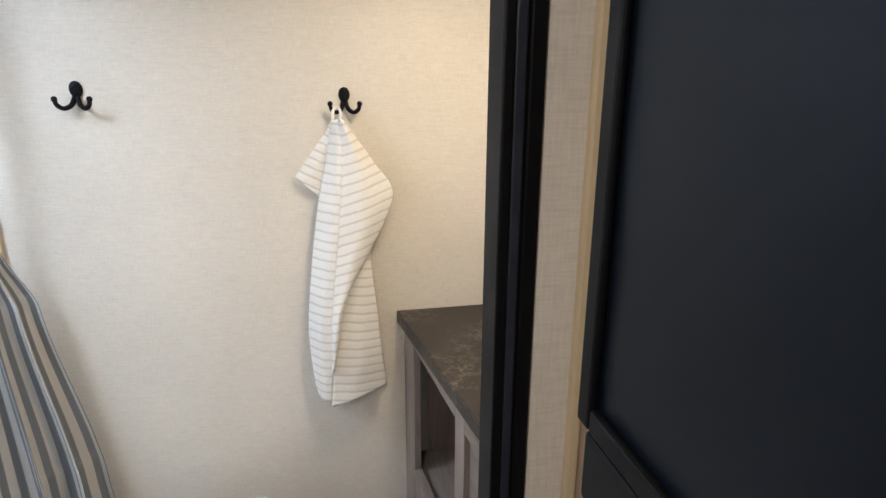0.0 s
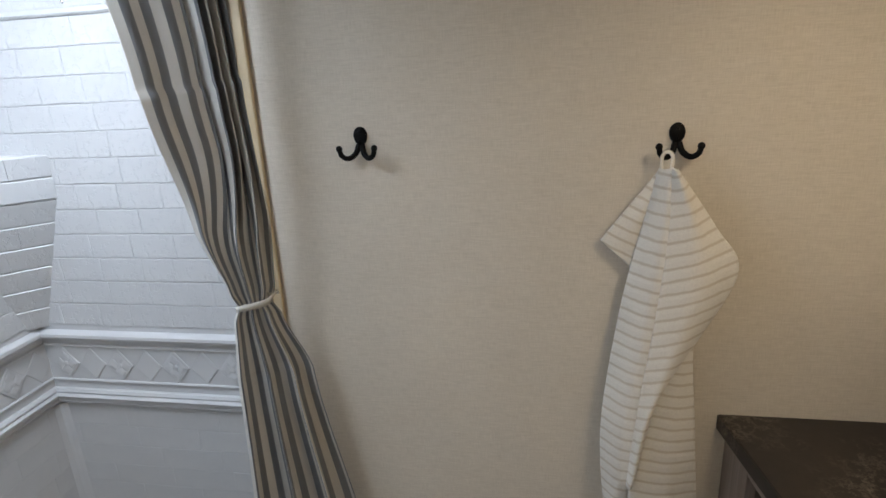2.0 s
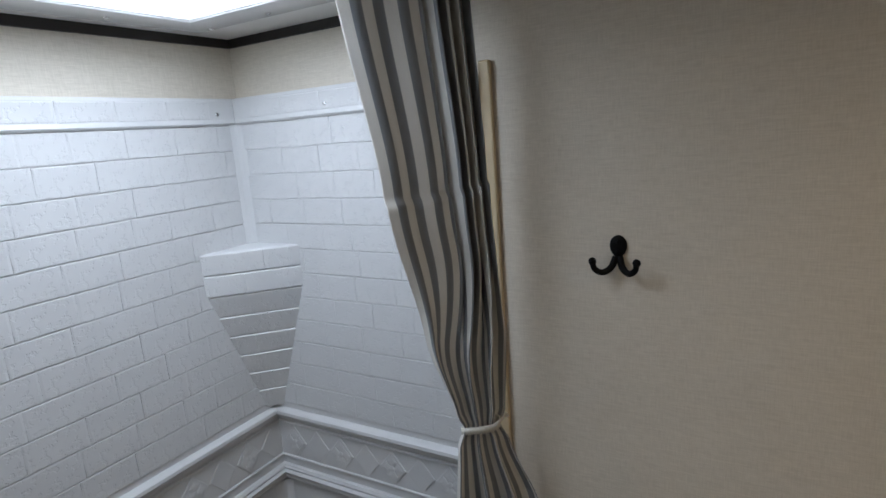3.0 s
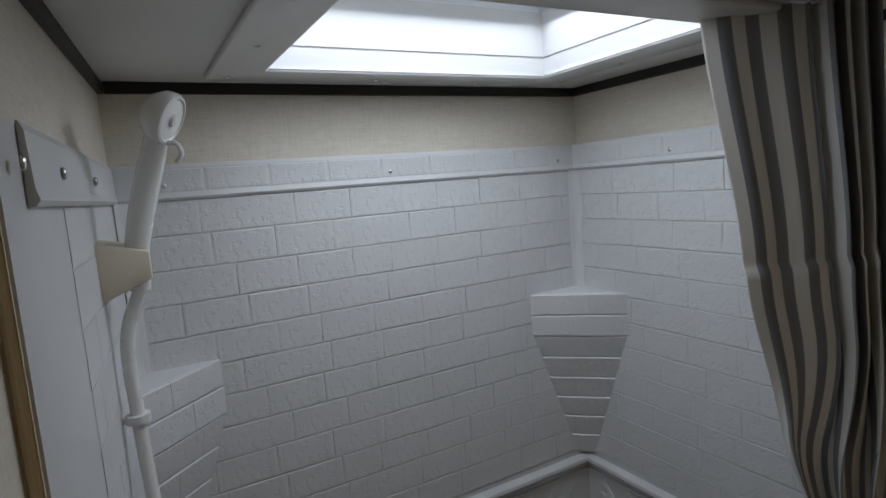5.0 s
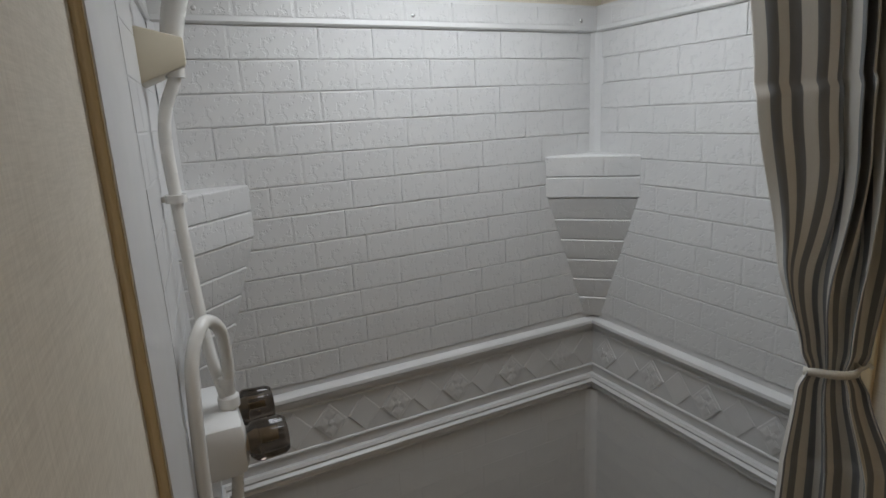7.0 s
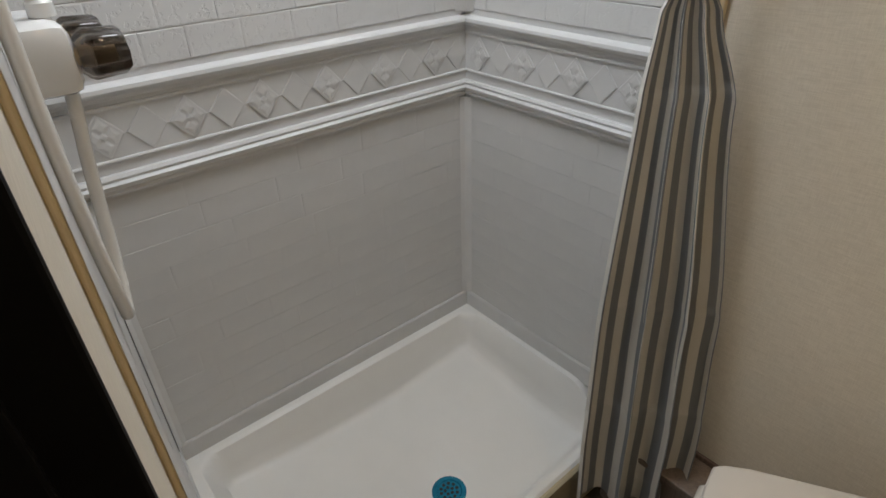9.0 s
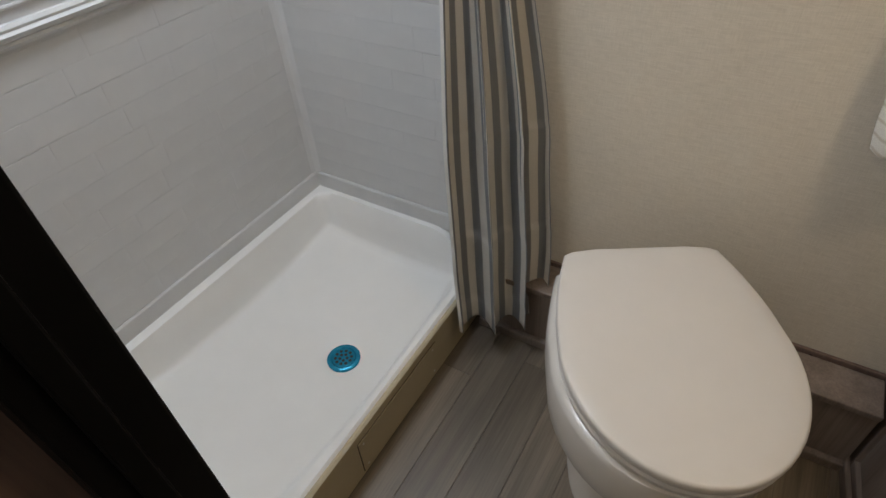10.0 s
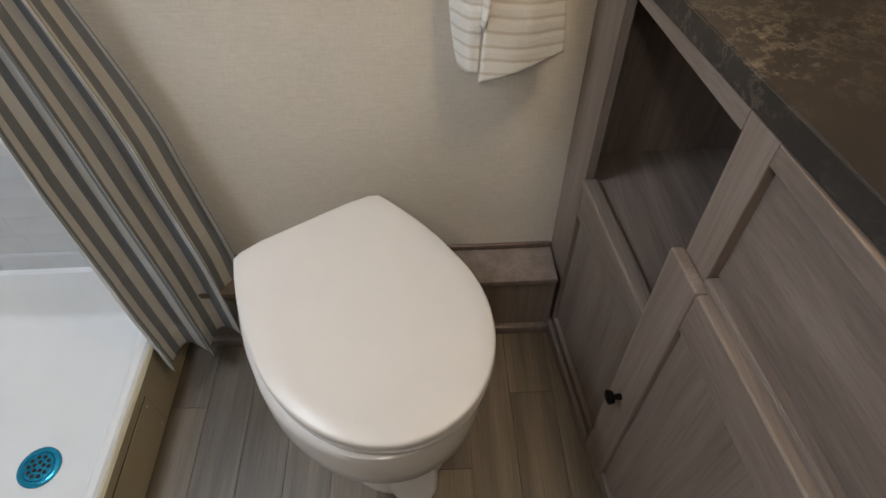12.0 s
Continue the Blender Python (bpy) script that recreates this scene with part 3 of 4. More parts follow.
drain = thing("shower_drain", (-1.334, 1.05, 0.0715), "round shower drain still covered in blue protective film", "drain")
part("ring", lathe([(0.045, -0.002), (0.045, 0.002), (0.041, 0.005), (0.034, 0.005), (0.031, 0.001), (0.030, 0.0)], (-1.334, 1.05, 0.0715)), BLUE, drain, smooth=True)
part("strainer", lathe([(0.0305, 0.0), (0.0305, 0.002), (0.020, 0.0035), (0.001, 0.004)], (-1.334, 1.05, 0.0715)), BLUE, drain, smooth=True)
for ring, count in ((0.010, 5), (0.0215, 10)):
    for k in range(count):
        a = 2 * math.pi * k / count + ring * 30
        part("slot", lathe([(0.0046, 0.0), (0.0046, 0.0006), (0.004, 0.0007)], (-1.334 + ring * math.cos(a), 1.05 + ring * math.sin(a), 0.0756), 8), SLOT, drain)

# ---- shower valve and hand shower ----
valve = thing("shower_valve", (-1.45, SL, 1.2), "white shower valve with two smoky clear knobs", "shower valve")
part("body", block((-1.53, SL - 0.008, 1.208), (-1.382, SL + 0.060, 1.284), 0.014), WHITE_GLOSS, valve, smooth=True)
part("outlet", lathe([(0.014, 0.0), (0.014, 0.014), (0.0105, 0.018), (0.0105, 0.030), (0.012, 0.032), (0.012, 0.044), (0.009, 0.046)], (-1.44, SL + 0.048, 1.285), 20), WHITE_GLOSS, valve, smooth=True)
for x in (-1.50, -1.40):
    bm = bmesh.new()
    rows = []
    for h, r in ((0.0, 0.018), (0.006, 0.024), (0.012, 0.027), (0.044, 0.025), (0.050, 0.021)):
        ring = []
        for j in range(48):
            a = 2 * math.pi * j / 48
            q = r * (1 + 0.06 * math.cos(8 * a))
            ring.append((x + q * math.cos(a), SL + 0.061 + h, 1.246 + q * math.sin(a)))
        rows.append(ring)
    knob = part("knob", loft(rows, bm=bm), SMOKE, valve, "smoky clear acrylic knob", True)
    part("spindle", lathe([(0.010, 0.0), (0.010, 0.018), (0.006, 0.02), (0.006, 0.040)], (x, SL + 0.058, 1.246), 14, "y"), TAN, knob)
hand = thing("hand_shower", (-1.50, SL, 1.74), "white hand shower in a wall bracket with its hose", "hand shower")
bm = loft([[(-1.545, y, z0), (-1.490, y, z0 + 0.004), (-1.490, y, z1 - 0.004), (-1.545, y, z1)] for y, z0, z1 in ((left(-1.49) - 0.002, 1.700, 1.775), (left(-1.545) + 0.003, 1.700, 1.775), (0.588, 1.722, 1.762))])
bmesh.ops.bevel(bm, geom=list(bm.edges), offset=0.003, segments=2, affect="EDGES", profile=0.5)
part("bracket", bm, IVORY, hand, "ivory wall bracket", True)
line = smooth_line([(-1.508, 0.574, 1.712), (-1.507, 0.577, 1.765), (-1.502, 0.592, 1.825), (-1.496, 0.605, 1.866), (-1.488, 0.612, 1.892)], 6)
part("handle", tube(line, [0.0115 + 0.003 * math.sin(k / len(line) * 3.1) for k in range(len(line))], 16), WHITE_TUBE, hand, smooth=True)
head_at = Vector((-1.478, 0.624, 1.906))
aim = Vector((0.38, 0.74, -0.42)).to_track_quat("Z", "Y").to_matrix()
rows = []
for r, h in ((0.010, -0.026), (0.022, -0.020), (0.030, -0.008), (0.031, 0.002), (0.029, 0.006), (0.026, 0.007), (0.024, 0.005), (0.008, 0.006), (0.006, 0.009), (0.001, 0.010)):
    rows.append([head_at + aim @ Vector((r * math.cos(a), r * math.sin(a), h)) for a in [math.pi * j / 14 for j in range(28)]])
part("spray_head", loft(rows), WHITE_TUBE, hand, smooth=True)
part("pause_lever", tube(smooth_line([(-1.488, 0.618, 1.880), (-1.480, 0.630, 1.878), (-1.477, 0.634, 1.866), (-1.480, 0.628, 1.856)], 4), 0.003, 8), WHITE_TUBE, hand, smooth=True)
hose = smooth_line([(-1.508, 0.574, 1.714), (-1.510, 0.553, 1.655), (-1.502, 0.553, 1.56), (-1.49, 0.556, 1.48), (-1.46, 0.562, 1.37), (-1.440, 0.578, 1.25), (-1.42, 0.562, 1.11), (-1.395, 0.549, 1.0), (-1.362, 0.538, 0.945), (-1.335, 0.534, 0.985), (-1.328, 0.530, 1.10), (-1.328, 0.530, 1.22), (-1.335, 0.534, 1.34), (-1.352, 0.540, 1.40), (-1.382, 0.558, 1.428), (-1.418, 0.576, 1.405), (-1.437, 0.581, 1.36), (-1.44, 0.580, 1.33)], 8)
part("hose", tube(hose, 0.0080, 12), WHITE_TUBE, hand, smooth=True)
part("hose_clip", lathe([(0.0095, -0.005), (0.0135, -0.005), (0.0135, 0.005), (0.0095, 0.005)], (-1.502, 0.553, 1.562), 20), WHITE_TUBE, hand, smooth=True)
part("clip_stem", block((-1.505, left(-1.5) - 0.002, 1.558), (-1.499, 0.542, 1.566), 0.001), WHITE_TUBE, hand)

hand.location += Vector((0.03, -0.008, 0))
valve.location += Vector((0.02, -0.004, 0))

# ---- shower curtain ----
curtain = thing("shower_curtain", (-1.06, 1.35, 0.1), "grey and off-white striped shower curtain tied back", "shower curtain")
# height, left end, right end, pleat depth
LEVELS = [(1.998, (-1.217, 1.235), (-1.092, 1.400), 0.030), (1.67, (-1.180, 1.262), (-1.086, 1.410), 0.030), (1.42, (-1.175, 1.330), (-1.068, 1.42), 0.022),
          (1.275, (-1.148, 1.366), (-1.076, 1.415), 0.011), (1.247, (-1.138, 1.373), (-1.084, 1.409), 0.007), (1.215, (-1.148, 1.364), (-1.07, 1.415), 0.011), (1.08, (-1.155, 1.350), (-1.028, 1.435), 0.018),
          (0.62, (-1.150, 1.310), (-0.958, 1.445), 0.024), (0.30, (-1.125, 1.280), (-0.925, 1.425), 0.026), (0.10, (-1.103, 1.262), (-0.913, 1.400), 0.028)]
CLOTH, FLAT = 0.64, 0.26


def level(z):
    for (z1, l1, r1, d1), (z0, l0, r0, d0) in zip(LEVELS, LEVELS[1:]):
        if z >= z0 - 1e-6:
            t = smoothstep((z1 - z) / (z1 - z0)) * 0.5 + 0.5 * (z1 - z) / (z1 - z0)
            return Vector(l1).lerp(Vector(l0), t), Vector(r1).lerp(Vector(r0), t), d1 + (d0 - d1) * t
    return Vector(LEVELS[-1][1]), Vector(LEVELS[-1][2]), LEVELS[-1][3]


COLS, ROWS_C = 140, 260
bm = bmesh.new()
uv = bm.loops.layers.uv.new("UVMap")
grid = []
for i in range(ROWS_C + 1):
    z = 1.998 + (0.105 - 1.998) * i / ROWS_C
    a, b, d = level(z)
    along = b - a
    out = Vector((along.y, -along.x)).normalized()
    row = []
    for j in range(COLS + 1):
        s = j / COLS
        sway = 0.9 * math.sin(2.3 * z + 1.0) + 0.5 * math.sin(5.1 * z)
        wave = math.sin(2 * math.pi * (2.6 * s + 0.35 * s * s) + 0.6 + 0.25 * sway) + (0.16 + 0.22 * smoothstep((1.1 - z) / 0.6)) * math.sin(2 * math.pi * 5.7 * s + 1.3 * sway)
        shift = 0.22 * math.cos(2 * math.pi * (2.6 * s + 0.35 * s * s) + 0.6) / 3.2
        crease = sum(0.0045 * math.tanh((z - c - 0.02 * (s - 0.5)) / 0.004) * math.exp(-abs(z - c - 0.02 * (s - 0.5)) / 0.04) for c in (1.672, 1.09, 0.655, 0.385, 0.17))
        edge = 0.5 + 0.5 * smoothstep(min(s, 1 - s) / 0.06)
        # above the tie the leading part hangs flat and the rest is bunched into deep folds
        high = smoothstep((z - 1.30) / 0.28)
        if s < FLAT:
            q, fold = 0.62 * s / FLAT, 0.16 * math.sin(11 * s / FLAT + 0.8 * sway)
        else:
            v = (s - FLAT) / (1 - FLAT)
            q, fold = 0.62 + 0.38 * v, smoothstep(v / 0.1) * math.sin(2 * math.pi * 4.2 * v + 0.5 * sway + 2.4) - 0.25 * smoothstep(v / 0.3)
        wave += (fold - wave) * high
        q = s + shift * edge + (q - s - shift * edge) * high
        p = a + along * min(max(q, -0.03), 1.03) + out * (d * wave * edge - crease)
        drop = 0.012 * math.sin(9 * s + 0.4) * smoothstep((0.5 - z) / 0.4)
        row.append((bm.verts.new((p.x, p.y, z + drop)), s * CLOTH, z))
    grid.append(row)
for r0, r1 in zip(grid, grid[1:]):
    for j in range(COLS):
        quad = (r0[j], r0[j + 1], r1[j + 1], r1[j])
        f = bm.faces.new([q[0] for q in quad])
        for loop, q in zip(f.loops, quad):
            loop[uv].uv = (q[1], q[2])
sheet = part("cloth", bm, CURTAIN, curtain, smooth=True)
thick = sheet.modifiers.new("thickness", "SOLIDIFY")
thick.thickness, thick.offset = 0.0015, 0
ring = []
for j in range(33):
    a = 2 * math.pi * j / 32
    ring.append((-1.111 + 0.033 * math.cos(a) * 0.83 - 0.014 * math.sin(a) * 0.55, 1.391 + 0.033 * math.cos(a) * 0.55 + 0.014 * math.sin(a) * 0.83, 1.247 + 0.007 * math.cos(a) + 0.003 * math.sin(2 * a)))
tie = part("tieback", loft([[(x, y, z - 0.007) for x, y, z in ring], [(x, y, z + 0.006) for x, y, z in ring]], closed=False), WHITE_CLOTH, curtain, "off-white cloth tieback", True)
thick = tie.modifiers.new("thickness", "SOLIDIFY")
thick.thickness, thick.offset = 0.003, 1
part("tieback_end", tube(smooth_line([(-1.086, 1.407, 1.250), (-1.080, 1.414, 1.257), (-1.076, 1.420, 1.262), (-1.073, 1.424, 1.257)], 5), 0.0035, 8), WHITE_CLOTH, curtain, smooth=True)
track = thing("curtain_track", (-1.12, 1.0, H - 0.016), "slim white curtain track screwed to the ceiling", "curtain track")
part("rail", block((-1.132, PN + 0.01, H - 0.005), (-1.108, WN - 0.01, H), 0.001), WHITE_GLOSS, track)

# ---- toilet ----
F, U = Vector((0.506, -0.862, 0)), Vector((0.862, 0.506, 0))
SEAT = Vector((-0.703, 1.336, 0))


def spot(u, f, z):
    return SEAT + U * u + F * f + Vector((0, 0, z))


def outline(rear, wide, length, n=56, corner=0.03):
    """Lid outline: a straight rear edge, bulging sides and a round front, as (u, f) pairs."""
    pts = []
    for k in range(n):
        a = 2 * math.pi * k / n - math.pi / 2
        c, s = math.cos(a), math.sin(a)
        mid = length * 0.52
        if s > 0:
            u, f = wide * c, mid + (length - mid) * s
        else:
            e = abs(s) ** 0.55
            f = mid - mid * min(1.0, e * 1.0)
            u = math.copysign(1, c) * (rear + (wide - rear) * (1 - ((mid - f) / mid) ** 1.9)) if abs(c) > 0.30 else c / 0.30 * rear
            if abs(c) <= 0.42:
                f = 0.0 + corner * max(0, (abs(c) - 0.26) / 0.16) ** 2
                u = math.copysign(min(abs(c) / 0.36, 1.0) * rear + max(0, abs(c) - 0.36) * 0.1, c)
        pts.append((u, f))
    return pts


toilet = thing("toilet", (-0.6, 1.13, 0), "white low toilet with closed lid and foot pedal", "toilet")
LID_PTS = outline(0.147, 0.197, 0.500)


def scaled(pts, k, centre=0.24, shift=0.0):
    return [(u * k, centre + (f - centre) * k + shift) for u, f in pts]


def rings_of(levels, aside=0.0):
    return [[spot(u + aside, f, z) for u, f in scaled(LID_PTS, k, 0.25, sh)] for z, k, sh in levels]


part("lid", loft(rings_of([(0.490, 0.98, 0), (0.492, 0.996, 0), (0.498, 1.0, 0), (0.506, 0.998, 0), (0.5095, 0.990, 0), (0.511, 0.975, 0), (0.512, 0.85, 0), (0.513, 0.45, 0)])), LID, toilet, "white closed lid", True)
part("seat", loft(rings_of([(0.466, 0.955, 0), (0.469, 0.985, 0), (0.479, 0.99, 0), (0.486, 0.965, 0)])), LID, toilet, smooth=True)
part("bowl", loft(rings_of([(0.10, 0.46, -0.03), (0.16, 0.49, -0.03), (0.23, 0.68, -0.02), (0.29, 0.88, -0.012), (0.34, 0.965, -0.006), (0.39, 0.99, -0.004), (0.45, 0.985, -0.002), (0.460, 0.965, 0), (0.465, 0.93, 0)], -0.014)), PORCELAIN, toilet, smooth=True)
part("pedestal", loft(rings_of([(0.0, 0.66, -0.02), (0.02, 0.66, -0.02), (0.05, 0.60, -0.02), (0.10, 0.53, -0.03), (0.18, 0.50, -0.03), (0.20, 0.48, -0.03)])), PORCELAIN, toilet, smooth=True)
for u in (-0.085, 0.085):
    part("hinge", tube([spot(u - 0.02, 0.012, 0.482), spot(u + 0.02, 0.012, 0.482)], 0.010, 12), LID, toilet, smooth=True)
bm = bmesh.new()
rows = []
for z, k in ((0.060, 0.9), (0.066, 1.0), (0.076, 1.0), (0.083, 0.9), (0.085, 0.5)):
    rows.append([spot(-0.02 + 0.052 * k * math.cos(a), 0.385 + 0.060 * k * math.sin(a), z + 0.10 * (0.03 - 0.06 * math.sin(a)) ) for a in [2 * math.pi * j / 28 for j in range(28)]])
pedal = part("foot_pedal", loft(rows, bm=bm), LID, toilet, "white foot flush pedal", True)
part("pedal_arm", loft([[spot(-0.045, f, z0), spot(0.005, f, z0), spot(0.005, f, z0 + 0.02), spot(-0.045, f, z0 + 0.02)] for f, z0 in ((0.20, 0.075), (0.345, 0.066))]), PORCELAIN, pedal)
bm = loft([[spot(0.10 * s, 0.16 + 0.03 * c, z) for s, c in ((-1, -1), (-1, 1), (-0.82, 1), (-0.82, -1))] for z in (0.02, 0.07)])
part("side_cap", bm, PORCELAIN, toilet)

# ---- vanity ----
VX, VT, SKEW = -0.165, 0.974, 0.1


def skewed(bm):
    """The vanity's front runs aslant from the north wall."""
    for v in bm.verts:
        if v.co.x < 0.1:
            v.co.x += SKEW * (WN - v.co.y)
    return bm


def vblock(lo, hi, bevel=0.0015):
    return skewed(block(lo, hi, bevel))


van = thing("vanity_cabinet", (0.1, 1.0, 0), "grey wood vanity cabinet with open cubby and panelled door", "vanity cabinet")
FR = VX + 0.018
VY0, VH = RN + 0.004, VT - 0.034
part("stile", vblock((VX, 1.392, 0.0), (FR, WN - 0.001, VH)), CABINET, van)
part("stile", vblock((VX, 0.994, 0.0), (FR, 1.050, VH)), CABINET, van)
part("stile", vblock((VX, VY0, 0.0), (FR, 0.65, VH)), CABINET, van)
part("top_rail", vblock((VX, 1.0505, 0.912), (FR, 1.3915, VH)), CABINET_Y, van)
part("top_rail", vblock((VX, 0.6505, 0.912), (FR, 0.9935, VH)), CABINET_Y, van)
part("cubby_rail", vblock((VX, 1.0505, 0.432), (FR, 1.3915, 0.5255), 0.001), CABINET_Y, van)
part("cubby_lip", vblock((VX - 0.008, 1.053, 0.526), (FR + 0.004, 1.389, 0.540), 0.004), CABINET_Y, van, "paler rounded wooden lip")
part("recessed_panel", vblock((VX + 0.011, 1.0505, 0.0505), (FR + 0.006, 1.3915, 0.4315), 0), CABINET, van)
part("bottom_rail", vblock((VX, 1.0505, 0.0), (FR, 1.3915, 0.050)), CABINET_Y, van)
part("bottom_rail", vblock((VX, 0.6505, 0.0), (FR, 0.9935, 0.070)), CABINET_Y, van)
part("recessed_panel", vblock((VX + 0.013, 0.6505, 0.7305), (FR + 0.006, 0.9935, 0.9115), 0), CABINET_Y, van)
part("ledge_rail", vblock((VX - 0.004, 0.652, 0.690), (FR, 0.992, 0.730), 0.004), CABINET_Y, van)
part("shelf_board", vblock((FR + 0.0045, 1.055, 0.500), (WE - 0.004, 1.49, 0.522)), CABINET_Y, van)
part("cubby_back", block((0.20, 1.055, 0.523), (0.21, 1.49, VH - 0.001), 0), CABINET, van)
part("cubby_side", block((-0.10, 1.484, 0.523), (0.1995, 1.4985, VH - 0.001), 0), CABINET, van)
part("cubby_side", block((-0.08, 1.036, 0.40), (WE - 0.004, 1.050, VH - 0.001), 0), CABINET, van)
part("side_panel", block((0.0, VY0, 0.0), (WE - 0.004, VY0 + 0.012, VH - 0.001), 0), CABINET, van)
D0, D1 = VX - 0.019, VX - 0.0005
vdoor = part("door", vblock((D0 + 0.009, 0.70, 0.09), (D0 + 0.014, 0.985, 0.65), 0), CABINET, van, "framed door with recessed panel")
part("door_stile", vblock((D0, 0.975, 0.04), (D1, 1.055, 0.718), 0.003), CABINET, vdoor)
part("door_stile", vblock((D0, 0.645, 0.04), (D1, 0.72, 0.718), 0.003), CABINET, vdoor)
part("door_rail", vblock((D0, 0.7205, 0.638), (D1, 0.9745, 0.718), 0.003), CABINET_Y, vdoor)
part("door_rail", vblock((D0, 0.7205, 0.04), (D1, 0.9745, 0.090), 0.003), CABINET_Y, vdoor)
bm = lathe([(0.006, 0.0), (0.005, -0.012), (0.012, -0.015), (0.0135, -0.020), (0.0135, -0.024), (0.009, -0.026)], (D0, 1.017, 0.352), 18, "x")
part("knob", skewed(bm), BLACK, vdoor, "small black knob", True)
structure("trim_vanity", vblock((VX - 0.014, 1.06, 0.0), (VX - 0.0005, 1.435, 0.034), 0.004), CABINET_Y, "grey wood strip at the foot of the vanity", "trim")
counter = thing("vanity_countertop", (0.1, 1.0, VH), "dark stone-look laminate vanity countertop", "countertop")
bm = bmesh.new()
SXC, SYC, SA, SBR = 0.110, 0.838, 0.172, 0.215
outer = []
NS = 64
x0, x1, y0, y1 = -0.182, WE - 0.001, RN + 0.001, WN - 0.001
for k in range(NS):
    a = 2 * math.pi * k / NS
    c, s = math.cos(a), math.sin(a)
    tx = (x1 - SXC) / c if c > 1e-9 else (x0 - SXC) / c if c < -1e-9 else 1e9
    ty = (y1 - SYC) / s if s > 1e-9 else (y0 - SYC) / s if s < -1e-9 else 1e9
    t = min(tx, ty)
    outer.append([SXC + c * t, SYC + s * t])
for cx, cy in ((x0, y0), (x1, y0), (x1, y1), (x0, y1)):
    near = min(outer, key=lambda p: (p[0] - cx) ** 2 + (p[1] - cy) ** 2)
    near[0], near[1] = cx, cy
inner = [(SXC + 0.93 * SA * math.cos(2 * math.pi * k / NS), SYC + 0.93 * SBR * math.sin(2 * math.pi * k / NS)) for k in range(NS)]
loft([[(x, y, VH + 0.001) for x, y in inner], [(x, y, VH + 0.001) for x, y in outer], [(x, y, VT - 0.002) for x, y in outer], [(x + (0.002 if x < x0 + 0.001 else 0), y, VT) for x, y in outer], [(x, y, VT) for x, y in inner], [(x, y, VH + 0.001) for x, y in inner]], caps=False, bm=bm)
bmesh.ops.remove_doubles(bm, verts=bm.verts, dist=1e-5)
for v in bm.verts:
    if v.co.x < x0 + 0.01:
        v.co.x += 0.14 * (WN - v.co.y)
part("top", bm, COUNTER, counter)
edge = block((x0 - 0.0022, y0, VH + 0.0015), (x0 - 0.0003, y1, VT - 0.0005), 0.0006)
for v in edge.verts:
    v.co.x += 0.14 * (WN - v.co.y)
part("edge_band", edge, COUNTER, counter, "dark laminate edge strip")
sink = thing("bathroom_sink", (SXC, SYC, VT), "white oval drop-in bathroom sink", "sink")
rows = []
for k, z in ((0.95, -0.004), (1.0, 0.001), (1.0, 0.006), (0.97, 0.011), (0.92, 0.012), (0.87, 0.008), (0.82, -0.01), (0.74, -0.06), (0.6, -0.105), (0.35, -0.125), (0.1, -0.13)):
    rows.append([(SXC + SA * k * math.cos(a), SYC + SBR * k * math.sin(a), VT + z) for a in [2 * math.pi * j / 56 for j in range(56)]])
part("basin", loft(rows), PORCELAIN, sink, smooth=True)
part("drain", lathe([(0.022, 0), (0.022, 0.003), (0.016, 0.004), (0.002, 0.003)], (SXC, SYC, VT - 0.1295), 20), CHROME, sink, "chrome drain", True)

# ---- mirror cabinet ----
CX = 0.288
mc = thing("medicine_cabinet", (0.34, 1.15, 1.18), "grey wood wall cabinet with mirror door and open shelf", "wall cabinet")
Y0, Y1, Z0, Z1 = 0.66, WN - 0.001, 1.188, 1.87
part("side", block((CX + 0.018, Y1 - 0.012, Z0), (WE - 0.0005, Y1, Z1)), CABINET, mc)
part("side", block((CX + 0.018, Y0, Z0), (WE - 0.0005, Y0 + 0.012, Z1)), CABINET, mc)
part("top", block((CX + 0.018, Y0 + 0.0125, Z1 - 0.012), (WE - 0.0005, Y1 - 0.0125, Z1)), CABINET_Y, mc)
part("shelf", block((CX + 0.018, Y0 + 0.0125, 1.346), (WE - 0.0005, Y1 - 0.0125, 1.360)), CABINET_Y, mc)
part("bottom", block((CX + 0.018, Y0 + 0.0125, Z0 + 0.03), (WE - 0.0005, Y1 - 0.0125, Z0 + 0.042)), CABINET_Y, mc)
part("frame_stile", block((CX, Y1 - 0.035, Z0), (CX + 0.0175, Y1, Z1)), CABINET, mc)
part("frame_stile", block((CX, Y0, Z0), (CX + 0.0175, Y0 + 0.03, Z1)), CABINET, mc)
part("bottom_rail", block((CX, Y0 + 0.0305, Z0), (CX + 0.0175, Y1 - 0.0355, 1.246)), CABINET_Y, mc)
part("middle_rail", block((CX, Y0 + 0.0305, 1.342), (CX + 0.0175, Y1 - 0.0355, 1.368)), CABINET_Y, mc)
E0, E1 = CX - 0.018, CX - 0.0005
mdoor = part("door", block((E1 - 0.006, Y0 + 0.02, 1.373), (E1, Y1 - 0.022, Z1 - 0.01), 0), CABINET, mc, "mirror door in a grey wood frame")
part("door_stile", block((E0, Y1 - 0.078, 1.360), (E1 - 0.0065, Y1 - 0.018, Z1), 0.003), CABINET, mdoor)
part("door_stile", block((E0, Y0 + 0.012, 1.360), (E1 - 0.0065, Y0 + 0.072, Z1), 0.003), CABINET, mdoor)
part("door_rail", block((E0, Y0 + 0.0725, 1.360), (E1 - 0.0065, Y1 - 0.0785, 1.427), 0.003), CABINET_Y, mdoor)
